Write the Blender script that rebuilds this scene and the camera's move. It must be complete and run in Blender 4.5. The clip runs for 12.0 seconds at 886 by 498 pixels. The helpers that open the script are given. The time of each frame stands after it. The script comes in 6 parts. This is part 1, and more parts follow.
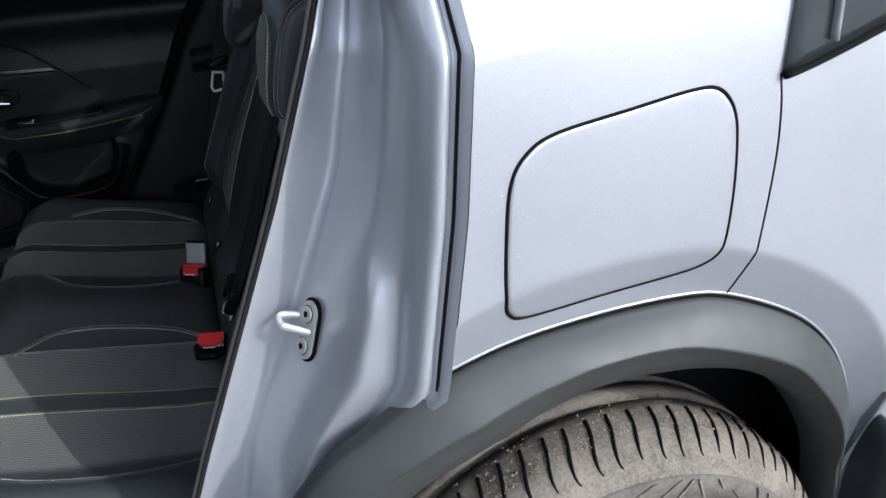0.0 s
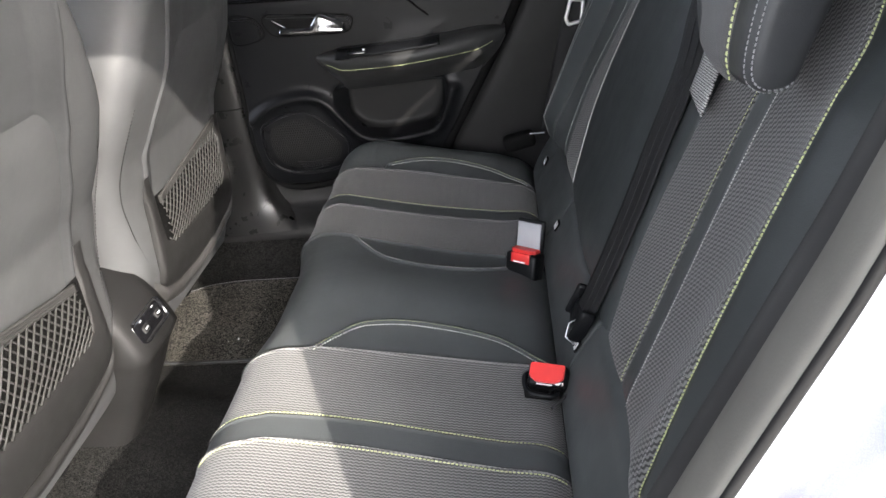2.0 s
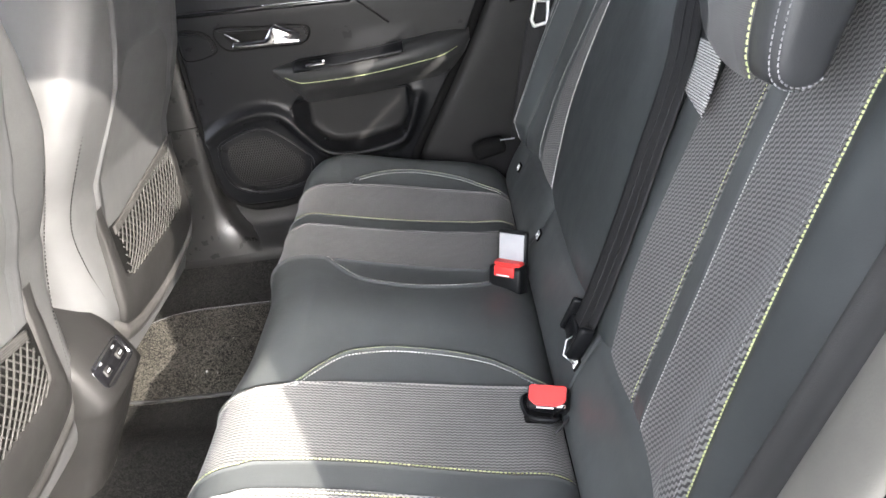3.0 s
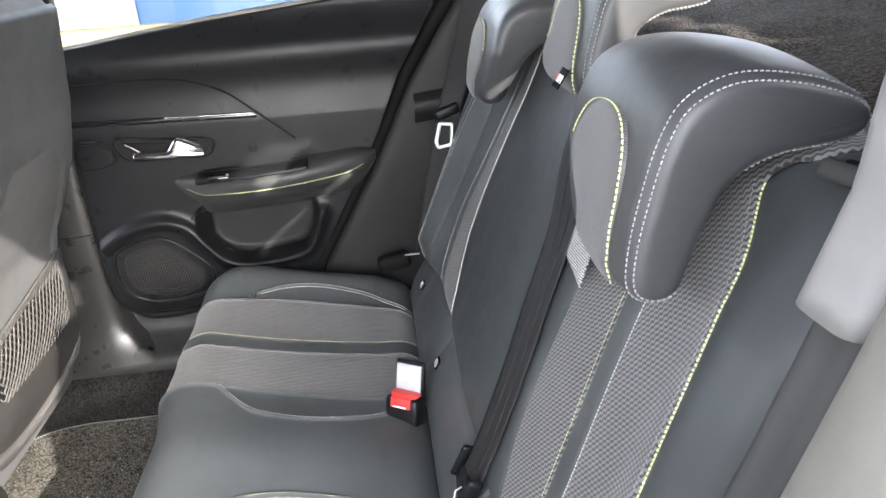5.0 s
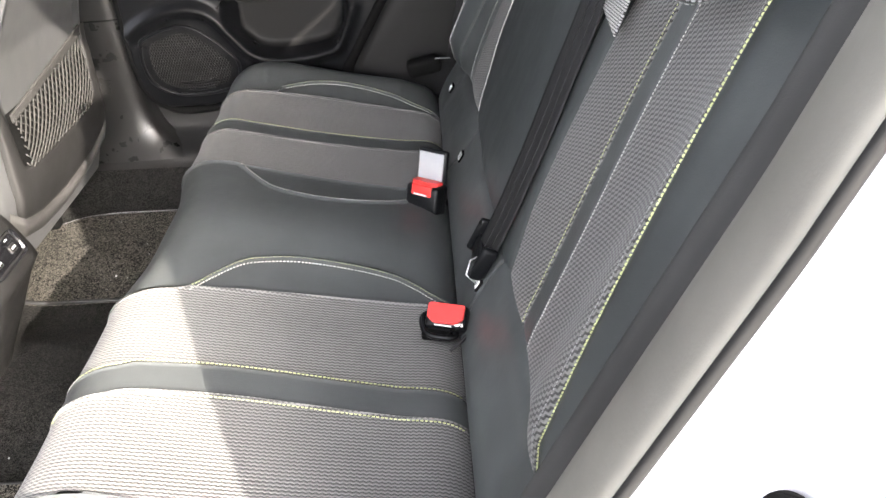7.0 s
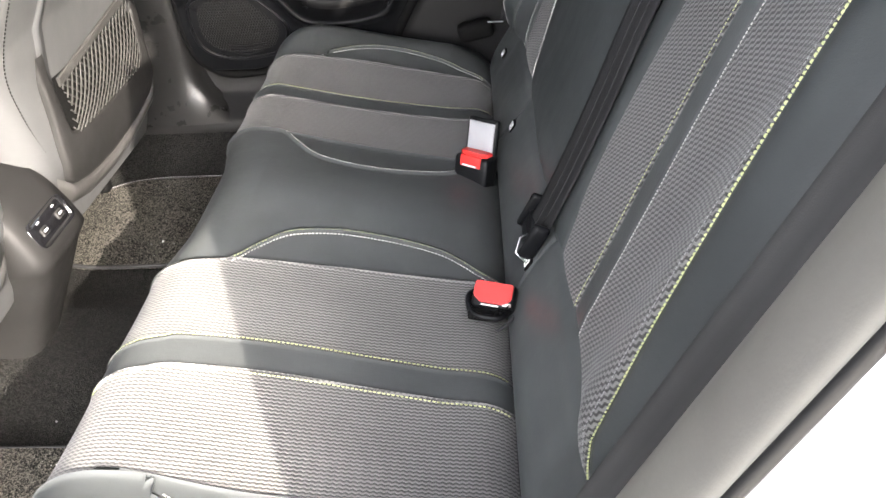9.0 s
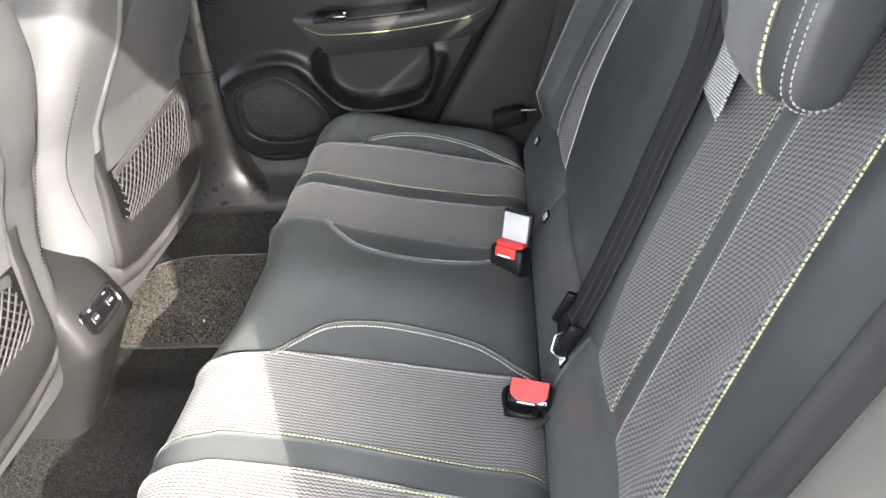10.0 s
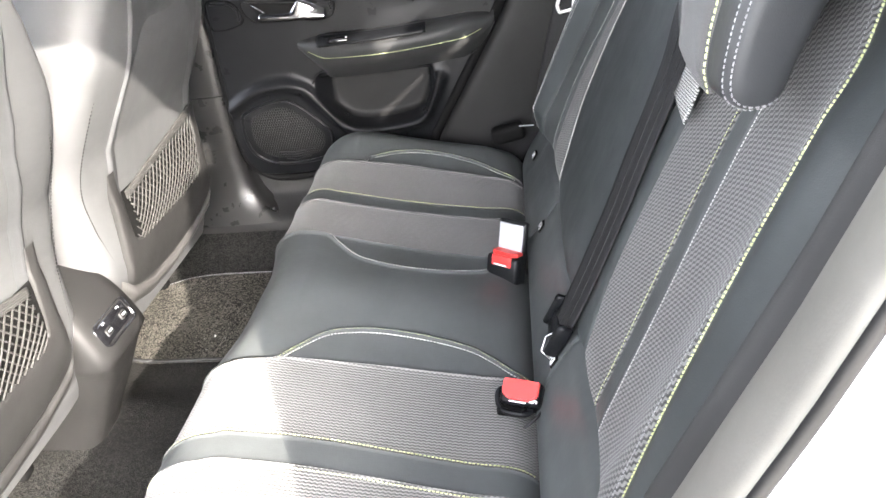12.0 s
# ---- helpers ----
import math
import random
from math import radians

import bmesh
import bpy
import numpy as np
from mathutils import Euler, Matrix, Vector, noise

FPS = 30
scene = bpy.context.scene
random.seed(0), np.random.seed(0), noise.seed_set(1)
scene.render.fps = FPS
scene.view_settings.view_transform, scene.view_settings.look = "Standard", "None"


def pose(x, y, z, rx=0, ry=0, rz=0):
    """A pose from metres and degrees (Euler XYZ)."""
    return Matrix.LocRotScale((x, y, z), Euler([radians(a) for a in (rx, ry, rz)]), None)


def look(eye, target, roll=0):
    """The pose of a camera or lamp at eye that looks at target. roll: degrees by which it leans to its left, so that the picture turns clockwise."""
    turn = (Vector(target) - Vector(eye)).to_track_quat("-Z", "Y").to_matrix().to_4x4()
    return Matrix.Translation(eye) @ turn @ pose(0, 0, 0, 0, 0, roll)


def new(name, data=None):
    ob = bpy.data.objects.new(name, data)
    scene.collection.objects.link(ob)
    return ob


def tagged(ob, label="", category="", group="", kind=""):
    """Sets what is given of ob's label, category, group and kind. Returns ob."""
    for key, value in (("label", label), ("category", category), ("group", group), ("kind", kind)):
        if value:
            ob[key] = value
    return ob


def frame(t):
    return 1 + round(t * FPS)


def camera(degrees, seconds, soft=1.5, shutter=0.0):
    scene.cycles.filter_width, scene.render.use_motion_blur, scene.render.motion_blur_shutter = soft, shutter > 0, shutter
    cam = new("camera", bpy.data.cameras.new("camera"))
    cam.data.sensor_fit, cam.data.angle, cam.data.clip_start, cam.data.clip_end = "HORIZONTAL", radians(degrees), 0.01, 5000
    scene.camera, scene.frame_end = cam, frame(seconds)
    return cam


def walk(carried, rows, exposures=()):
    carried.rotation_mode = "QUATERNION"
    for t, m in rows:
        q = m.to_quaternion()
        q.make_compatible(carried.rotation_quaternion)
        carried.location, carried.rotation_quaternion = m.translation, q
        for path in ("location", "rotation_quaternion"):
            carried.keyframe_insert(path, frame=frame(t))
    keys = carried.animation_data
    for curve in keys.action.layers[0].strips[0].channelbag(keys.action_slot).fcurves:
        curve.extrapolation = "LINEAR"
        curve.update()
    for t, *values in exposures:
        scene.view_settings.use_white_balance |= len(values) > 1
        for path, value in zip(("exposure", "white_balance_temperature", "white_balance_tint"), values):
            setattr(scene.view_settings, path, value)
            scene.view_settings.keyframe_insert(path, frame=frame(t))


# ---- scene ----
cam = camera(61.4, 12.0)
PATH = [
    (0, (0.01, -1.374, 1.247), (0.562, 0.361, 0.419), -3.8),
    (0.5, (0.007, -1.262, 1.208), (0.197, 0.529, 0.337), -4.5),
    (1, (-0.065, -1.189, 1.203), (-0.072, 0.594, 0.297), -4.7),
    (1.5, (-0.057, -1.031, 1.173), (-0.2, 0.738, 0.251), -5.4),
    (2, (-0.066, -0.959, 1.185), (-0.267, 0.804, 0.262), -6.6),
    (2.5, (-0.092, -0.931, 1.176), (-0.263, 0.831, 0.244), -7.5),
    (3, (-0.103, -0.899, 1.177), (-0.19, 0.873, 0.254), -8.1),
    (3.5, (-0.081, -0.878, 1.207), (-0.077, 0.921, 0.333), -7.9),
    (3.7, (-0.073, -0.876, 1.222), (-0.041, 0.935, 0.373), -7.5),
    (5.3, (-0.054, -0.853, 1.257), (0.099, 0.984, 0.482), -3.7),
    (5.5, (-0.054, -0.849, 1.242), (0.1, 0.972, 0.431), -3.2),
    (6, (-0.052, -0.857, 1.188), (0.09, 0.918, 0.277), -2.1),
    (6.5, (-0.051, -0.869, 1.156), (0.044, 0.85, 0.137), -1.8),
    (7, (-0.053, -0.893, 1.146), (-0.023, 0.782, 0.053), -2.4),
    (8.8, (-0.048, -0.848, 1.143), (-0.14, 0.759, -0.044), -3.6),
    (9, (-0.054, -0.855, 1.135), (-0.153, 0.769, -0.029), -3.7),
    (9.5, (-0.054, -0.856, 1.156), (-0.192, 0.809, 0.056), -4.2),
    (10, (-0.061, -0.851, 1.187), (-0.233, 0.856, 0.158), -4.5),
    (10.5, (-0.056, -0.849, 1.19), (-0.266, 0.884, 0.214), -4.9),
    (11, (-0.051, -0.857, 1.194), (-0.288, 0.89, 0.249), -5.4),
    (11.5, (-0.04, -0.875, 1.205), (-0.285, 0.873, 0.264), -6.0),
    (12, (-0.028, -0.893, 1.187), (-0.245, 0.842, 0.216), -6.3),
]
EXPOSURE = [(0.0, 1.45, 5900, 9), (0.6, 1.45, 5900, 9), (1.0, 1.85, 5950, 9), (1.5, 2.6, 6500, 10), (2.0, 3.7, 6650, 11), (2.5, 4.3, 6750, 11), (3.5, 4.8, 6700, 11),
            (5.5, 4.95, 6700, 11), (6.4, 4.9, 6850, 12), (7.0, 4.58, 6950, 12), (9.0, 4.55, 6950, 12), (10.5, 4.95, 6700, 11), (12.0, 5.12, 6750, 11)]
walk(cam, [(t, look(eye, target, roll)) for t, eye, target, roll in PATH], EXPOSURE)

# ---- daylight ----
SUN_WAY = Vector((0.74, -1.0, 0.66)).normalized()     # towards the sun: from behind the car's near side, fairly low
world = bpy.data.worlds.new("sky")
scene.world = world
world.use_nodes = True
wn = world.node_tree
sky = wn.nodes.new("ShaderNodeTexSky")
sky.sky_type = "NISHITA"
sky.sun_disc = False
sky.air_density, sky.dust_density, sky.ozone_density = 0.6, 1.6, 0.3
sky.sun_elevation = math.asin(SUN_WAY.z)
sky.sun_rotation = math.atan2(SUN_WAY.x, SUN_WAY.y)
haze = wn.nodes.new("ShaderNodeHueSaturation")               # a milky, pale sky
haze.inputs["Saturation"].default_value = 0.35
wn.links.new(sky.outputs[0], haze.inputs["Color"])
wn.links.new(haze.outputs[0], wn.nodes["Background"].inputs[0])
wn.nodes["Background"].inputs[1].default_value = 0.15
sun = new("sun", bpy.data.lights.new("sun", "SUN"))
sun.data.energy, sun.data.angle, sun.data.color = 1.10, radians(0.6), (1.0, 0.945, 0.865)
sun.matrix_world = look(SUN_WAY * 20, (0, 0, 0.8))


# ---- materials ----
class Nodes:
    """A small wrapper that adds nodes to one material."""

    def __init__(self, name):
        self.mat = bpy.data.materials.new(name)
        self.mat.use_nodes = True
        self.tree = self.mat.node_tree
        self.bsdf = self.tree.nodes["Principled BSDF"]
        self.coord = self.tree.nodes.new("ShaderNodeTexCoord")

    def add(self, kind, ins=(), operation="", feature=""):
        n = self.tree.nodes.new(kind)
        if operation:
            n.operation = operation
        if feature:
            n.feature = feature
        for key, v in dict(ins).items():
            self.put(n.inputs[key], v)
        return n

    def put(self, socket, v):
        if isinstance(v, bpy.types.NodeSocket):
            self.tree.links.new(v, socket)
        else:
            socket.default_value = v

    def math(self, op, a, b=0.0, c=0.0):
        return self.add("ShaderNodeMath", {0: a, 1: b, 2: c}, operation=op).outputs[0]

    def noise(self, scale, detail=3.0, rough=0.55, vec=None):
        return self.add("ShaderNodeTexNoise", {"Vector": vec or self.coord.outputs["Object"], "Scale": scale, "Detail": detail, "Roughness": rough}).outputs["Fac"]

    def ramp(self, fac, stops):
        n = self.add("ShaderNodeValToRGB", {0: fac})
        e = n.color_ramp.elements
        while len(e) < len(stops):
            e.new(0.5)
        for el, (pos, col) in zip(e, stops):
            el.position, el.color = pos, (*col, 1)
        return n.outputs[0]

    def bump(self, height, strength, distance):
        old = self.bsdf.inputs["Normal"]
        n = self.add("ShaderNodeBump", {"Height": height, "Strength": strength, "Distance": distance})
        if old.is_linked:
            self.put(n.inputs["Normal"], old.links[0].from_socket)
        self.put(old, n.outputs[0])

    def set(self, **kw):
        names = {"base": "Base Color", "rough": "Roughness", "metal": "Metallic", "coat": "Coat Weight", "coat_rough": "Coat Roughness", "spec": "Specular IOR Level", "sheen": "Sheen Weight", "trans": "Transmission Weight", "ior": "IOR"}
        for k, v in kw.items():
            if k == "base" and isinstance(v, tuple):
                v = (*v, 1)
            self.put(self.bsdf.inputs[names[k]], v)
        return self


def scaled(c, k):
    return tuple(min(1.0, v * k) for v in c)


def surface(name, col, rough, metal=0.0, grain=900.0, grain_depth=0.0002, strength=0.3, patch=9.0, spread=0.18, coat=0.0, spec=0.5):
    """A plain painted, moulded or leathery surface: slow and fine variation, fine relief."""
    n = Nodes(name)
    slow = n.noise(patch, 4)
    n.set(base=n.ramp(slow, [(0.3, scaled(col, 1 - spread)), (0.7, scaled(col, 1 + spread))]), metal=metal, coat=coat, spec=spec)
    fine = n.noise(grain, 2)
    n.set(rough=n.math("MULTIPLY_ADD", n.noise(patch * 3.3, 4), 0.22, rough - 0.11))
    n.bump(fine, strength, grain_depth)
    return n.mat


def leather(name, col=(0.062, 0.063, 0.063), rough=0.42, spec=0.34):
    n = Nodes(name)
    slow = n.noise(7, 4)
    n.set(base=n.ramp(slow, [(0.3, scaled(col, 0.85)), (0.75, scaled(col, 1.25))]), spec=spec)
    cell = n.add("ShaderNodeTexVoronoi", {"Vector": n.coord.outputs["Object"], "Scale": 520.0}, feature="DISTANCE_TO_EDGE").outputs[0]
    crease = n.noise(42, 4)
    n.set(rough=n.math("MULTIPLY_ADD", n.noise(24, 4), 0.16, rough - 0.08))
    n.bump(cell, 0.25, 0.0003)
    n.bump(crease, 0.22, 0.0022)
    return n.mat


def woven(name, dark, light, row=0.0056, wave=0.0071, lift=0.0012, rough=0.62, step=0.33, soft=0.10, sheen=0.12, spec=0.35):
    """Ribbed textile: pale and dark zigzag rows, laid by the surface's own metres."""
    n = Nodes(name)
    uv = n.add("ShaderNodeSeparateXYZ", {0: n.coord.outputs["UV"]})
    wander = n.math("MULTIPLY", n.math("SUBTRACT", n.noise(38, 3), 0.5), 0.35)
    tri = n.math("MULTIPLY", n.math("PINGPONG", n.math("ADD", n.math("DIVIDE", uv.outputs[0], wave), wander), 0.5), 2.0)
    tri = n.add("ShaderNodeMapRange", {0: tri, 1: 0.12, 2: 0.88}).outputs[0]
    rows = n.math("ADD", n.math("DIVIDE", uv.outputs[1], row), n.math("MULTIPLY", tri, step))
    ridge = n.math("MULTIPLY", n.math("PINGPONG", rows, 0.5), 2.0)
    ridge = n.add("ShaderNodeMapRange", {0: ridge, 1: 0.48 - soft, 2: 0.48 + soft}).outputs[0]
    fibre = n.noise(1300, 2)
    slow = n.noise(11, 4)
    tone = n.math("ADD", n.math("MULTIPLY", ridge, 0.7), n.math("MULTIPLY", n.math("SUBTRACT", fibre, 0.5), 0.55))
    tone = n.math("ADD", n.math("ADD", tone, 0.15), n.math("MULTIPLY", n.math("SUBTRACT", slow, 0.5), 0.25))
    n.set(base=n.ramp(tone, [(0.12, dark), (0.88, light)]), rough=rough, sheen=sheen, spec=spec)
    n.bump(ridge, 0.6, lift)
    n.bump(fibre, 0.3, 0.0003)
    return n.mat


def dotted(name, dark, light, step=0.0032, lift=0.0008, hole=0.33):
    """Close round dots in a grid: a speaker grille or an open weave."""
    n = Nodes(name)
    uv = n.add("ShaderNodeSeparateXYZ", {0: n.coord.outputs["UV"]})
    row = n.math("FLOOR", n.math("DIVIDE", uv.outputs[1], step))
    odd = n.math("MULTIPLY", n.math("MODULO", row, 2.0), 0.5)
    fx = n.math("SUBTRACT", n.math("FRACT", n.math("ADD", n.math("DIVIDE", uv.outputs[0], step), odd)), 0.5)
    fy = n.math("SUBTRACT", n.math("FRACT", n.math("DIVIDE", uv.outputs[1], step)), 0.5)
    r = n.math("SQRT", n.math("ADD", n.math("MULTIPLY", fx, fx), n.math("MULTIPLY", fy, fy)))
    m = n.add("ShaderNodeMapRange", {0: r, 1: hole - 0.09, 2: hole + 0.09}).outputs[0]
    n.set(base=n.ramp(m, [(0.0, dark), (1.0, light)]), rough=0.55, spec=0.15)
    n.bump(m, 0.8, lift)
    return n.mat


def carpet(name, dark, light, scale=420.0):
    """Cut-pile carpet: single tufts of uneven tone, matted in places."""
    n = Nodes(name)
    cell = n.add("ShaderNodeTexVoronoi", {"Vector": n.coord.outputs["Object"], "Scale": scale * 1.6})
    tone = n.add("ShaderNodeSeparateColor", {0: cell.outputs["Color"]}).outputs[0]
    tuft = n.noise(scale, 3, 0.7)
    slow = n.noise(14, 5)
    clump = n.noise(90, 3)
    mix = n.math("ADD", n.math("MULTIPLY", tone, 0.5), n.math("MULTIPLY", slow, 0.35))
    mix = n.math("ADD", mix, n.math("MULTIPLY", n.math("SUBTRACT", clump, 0.5), 0.28))
    n.set(base=n.ramp(mix, [(0.37, dark), (0.56, light)]), rough=0.95, sheen=0.03, spec=0.1)
    n.bump(tuft, 0.9, 0.004)
    n.bump(cell.outputs["Distance"], 0.8, 0.004)
    return n.mat


def car_paint(name, col):
    n = Nodes(name)
    flake = n.add("ShaderNodeTexVoronoi", {"Vector": n.coord.outputs["Object"], "Scale": 2600.0})
    tone = n.add("ShaderNodeSeparateColor", {0: flake.outputs["Color"]}).outputs[0]
    slow = n.noise(5, 3)
    mix = n.math("ADD", n.math("MULTIPLY", tone, 0.5), n.math("MULTIPLY", slow, 0.5))
    spot = n.add("ShaderNodeTexVoronoi", {"Vector": n.coord.outputs["Object"], "Scale": 230.0})
    size = n.math("MULTIPLY", n.add("ShaderNodeSeparateColor", {0: spot.outputs["Color"]}).outputs[0], 0.5)
    dust = n.math("LESS_THAN", spot.outputs["Distance"], n.math("SUBTRACT", size, 0.34))     # scattered dry splashes
    clean = n.math("MULTIPLY_ADD", dust, -0.50, 0.50)
    n.set(base=n.ramp(n.math("MULTIPLY_ADD", dust, 1.0, n.math("MULTIPLY", mix, 0.5)), [(0.1, scaled(col, 0.86)), (0.4, scaled(col, 1.12)), (0.9, (0.62, 0.61, 0.60))]), metal=clean, coat=0.9, coat_rough=0.06)
    n.set(rough=n.math("MULTIPLY_ADD", n.noise(18, 5), 0.10, 0.27))
    n.bump(n.noise(260, 2), 0.05, 0.0004)
    return n.mat


def rubber_dirty(name, col, dust):
    n = Nodes(name)
    big, fine = n.noise(16, 6, 0.65), n.noise(240, 4, 0.7)
    tone = n.math("ADD", n.math("MULTIPLY", big, 0.6), n.math("MULTIPLY", fine, 0.5))
    n.set(base=n.ramp(tone, [(0.36, col), (0.66, dust)]), rough=0.85)
    n.bump(fine, 0.6, 0.0015)
    return n.mat


def ground_mat(name):
    n = Nodes(name)
    stone = n.add("ShaderNodeTexVoronoi", {"Vector": n.coord.outputs["Object"], "Scale": 85.0})
    tone = n.add("ShaderNodeSeparateColor", {0: stone.outputs["Color"]}).outputs[0]
    mix = n.math("ADD", n.math("MULTIPLY", tone, 0.5), n.math("MULTIPLY", n.noise(1.4, 5), 0.5))
    n.set(base=n.ramp(mix, [(0.15, (0.09, 0.089, 0.086)), (0.85, (0.23, 0.228, 0.22))]), rough=0.95)
    n.bump(stone.outputs["Distance"], 0.7, 0.008)
    return n.mat


def glass(name, tint=(0.9, 0.95, 0.95), rough=0.02):
    return Nodes(name).set(base=tint, rough=rough, trans=1.0, ior=1.45).mat


M = {
    "leather": leather("black_leather", (0.0560, 0.0607, 0.0615)),
    "leather_side": leather("black_side_leather", (0.0385, 0.0430, 0.0440), 0.44, 0.28),
    "leather_front": leather("black_front_seat_leather", (0.0575, 0.0590, 0.0605), 0.55, 0.28),
    # the front seat leather again, darkened for the shade on the back panel
    "leather_back": leather("shaded_seat_back_leather", (0.0415, 0.0430, 0.0445), 0.50, 0.30),
    "leather_rest": leather("black_headrest_leather", (0.0365, 0.0380, 0.0400), 0.40, 0.34),
    "leather_arm": leather("black_armrest_leather", (0.024, 0.0245, 0.0250), 0.40, 0.16),
    "pocket": surface("pocket_shade_plastic", (0.006, 0.006, 0.0062), 0.5, grain=1100, grain_depth=0.0004, strength=0.5, spec=0.16),
    "textile": woven("ribbed_textile", (0.042, 0.042, 0.042), (0.185, 0.182, 0.177), 0.0045, 0.0060, 0.0010, step=0.28, soft=0.20),
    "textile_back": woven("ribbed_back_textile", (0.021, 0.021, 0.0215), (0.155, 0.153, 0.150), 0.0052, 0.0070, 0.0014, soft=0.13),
    "textile_fine": woven("fine_plain_textile", (0.040, 0.040, 0.041), (0.082, 0.081, 0.081), 0.0016, 0.0020, 0.0003),
    "weave": dotted("open_weave", (0.50, 0.50, 0.49), (0.05, 0.05, 0.05), 0.0027, 0.0003, 0.40),
    "thread": surface("pale_thread", (0.46, 0.46, 0.44), 0.7, spread=0.12),
    "thread_grey": surface("grey_thread", (0.26, 0.26, 0.265), 0.7, spread=0.12),
    "thread_green": surface("lime_thread", (0.43, 0.465, 0.23), 0.7, spread=0.12),
    "plastic": surface("black_moulded_plastic", (0.0060, 0.0064, 0.0073), 0.31, grain=1100, grain_depth=0.0004, strength=0.5, spec=0.15),
    "plastic_grey": surface("grey_moulded_trim", (0.036, 0.0358, 0.0355), 0.6, grain=1100, grain_depth=0.0003, strength=0.25, spec=0.10),
    "trim_light": surface("light_grey_pillar_trim", (0.135, 0.132, 0.128), 0.5, grain=1100, grain_depth=0.0003, strength=0.25, spec=0.3),
    "cladding": surface("grained_cladding", (0.036, 0.039, 0.040), 0.5, grain=900, grain_depth=0.0004, strength=0.6),
    "rubber": surface("seal_rubber", (0.135, 0.128, 0.112), 0.65, grain=400, grain_depth=0.0003),
    "rubber_dark": surface("dark_seal_rubber", (0.012, 0.012, 0.012), 0.6, grain=400, grain_depth=0.0003, spec=0.15),
    "gloss": surface("piano_black", (0.006, 0.006, 0.007), 0.10, coat=1.0),
    # near-black; behind the seat nets it stands in for shade
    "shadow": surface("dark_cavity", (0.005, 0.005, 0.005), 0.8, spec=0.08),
    "chrome": surface("satin_chrome", (0.42, 0.42, 0.43), 0.17, metal=1.0, strength=0.05),
    "steel": surface("zinc_steel", (0.62, 0.62, 0.62), 0.34, metal=1.0, grain=300),
    "red": surface("red_plastic", (0.62, 0.030, 0.028), 0.35),
    "label": surface("pale_label", (0.30, 0.305, 0.32), 0.5, spec=0.3),
    "white": surface("white_print", (0.75, 0.75, 0.75), 0.5),
    "webbing": woven("belt_webbing", (0.006, 0.006, 0.007), (0.021, 0.021, 0.022), 0.0024, 0.003, 0.0004, 0.6, sheen=0.0, spec=0.2),
    "grille": dotted("speaker_mesh", (0.002, 0.002, 0.002), (0.016, 0.016, 0.016), 0.0054, 0.0014),
    "carpet": carpet("charcoal_carpet", (0.003, 0.003, 0.003), (0.030, 0.029, 0.027), 380),
    "mat": carpet("tufted_mat", (0.004, 0.0038, 0.0032), (0.150, 0.140, 0.120), 400),
    "shelf": carpet("brown_felt", (0.008, 0.007, 0.006), (0.048, 0.042, 0.036), 200),
    "paint": car_paint("silver_blue_paint", (0.43, 0.445, 0.490)),
    "tyre": rubber_dirty("dusty_tyre", (0.034, 0.032, 0.030), (0.20, 0.178, 0.150)),
    "sidewall": rubber_dirty("dusty_sidewall", (0.045, 0.044, 0.042), (0.13, 0.118, 0.10)),
    "grit": rubber_dirty("dried_mud", (0.10, 0.085, 0.065), (0.34, 0.29, 0.23)),
    "alloy": surface("dark_alloy", (0.28, 0.28, 0.29), 0.3, metal=0.9),
    "ground": ground_mat("pale_gravel"),
    "headliner": surface("pale_headliner_felt", (0.24, 0.242, 0.250), 0.9, grain=500, grain_depth=0.0006),
    "glass": glass("tinted_rear_glass", (0.50, 0.53, 0.54)),
    "lamp_glass": surface("smoked_lamp", (0.030, 0.036, 0.040), 0.08, coat=1.0, spec=0.7),
    "blue": surface("blue_paint", (0.012, 0.036, 0.090), 0.55, patch=0.7, grain=60, grain_depth=0.004),
    "yellow": surface("yellow_paint", (0.085, 0.060, 0.016), 0.6, patch=0.9, grain=60, grain_depth=0.004),
    "pale_wall": surface("pale_render", (0.06, 0.067, 0.070), 0.8, patch=0.8, grain=60, grain_depth=0.004),
    "net": surface("net_cord", (0.020, 0.020, 0.021), 0.6),
    "elastic": surface("grey_elastic_cord", (0.030, 0.0295, 0.0285), 0.75, spec=0.15),
    "plastic_dull": surface("dull_black_plastic", (0.017, 0.0168, 0.0168), 0.42, grain=1100, grain_depth=0.0004, strength=0.5, spec=0.22),
    "shell": surface("sunlit_seat_shell", (0.040, 0.0392, 0.0385), 0.44, grain=1100, grain_depth=0.0003, strength=0.4),
    "plate": surface("grey_zinc_plate", (0.46, 0.47, 0.46), 0.42, metal=0.4, grain=300),
    "console": surface("dull_console_plastic", (0.0125, 0.0123, 0.0122), 0.5, grain=1100, grain_depth=0.0004, strength=0.5, spec=0.16),
    "pillar": surface("satin_pillar_plastic", (0.014, 0.0139, 0.0138), 0.30, grain=1100, grain_depth=0.0003, strength=0.4, spec=0.42),
    "trim_black": surface("black_side_trim", (0.0085, 0.0085, 0.0087), 0.45, grain=1100, grain_depth=0.0004, strength=0.5, spec=0.14),
    # also on the near seat's skirt, darkened because it stands in shade
    "shell_dark": surface("dark_frame_shaded_skirt", (0.0145, 0.0143, 0.0141), 0.55, grain=1100, grain_depth=0.0003, strength=0.4, spec=0.3),
    "zinc": surface("white_zinc_steel", (0.80, 0.80, 0.79), 0.42, metal=0.6, grain=300),
}


# ---- building helpers ----
def thing(name, at, label, category, group="", kind=""):
    ob = new(name)
    ob.empty_display_size = 0.05
    ob.location = at
    return tagged(ob, label, category, group, kind)


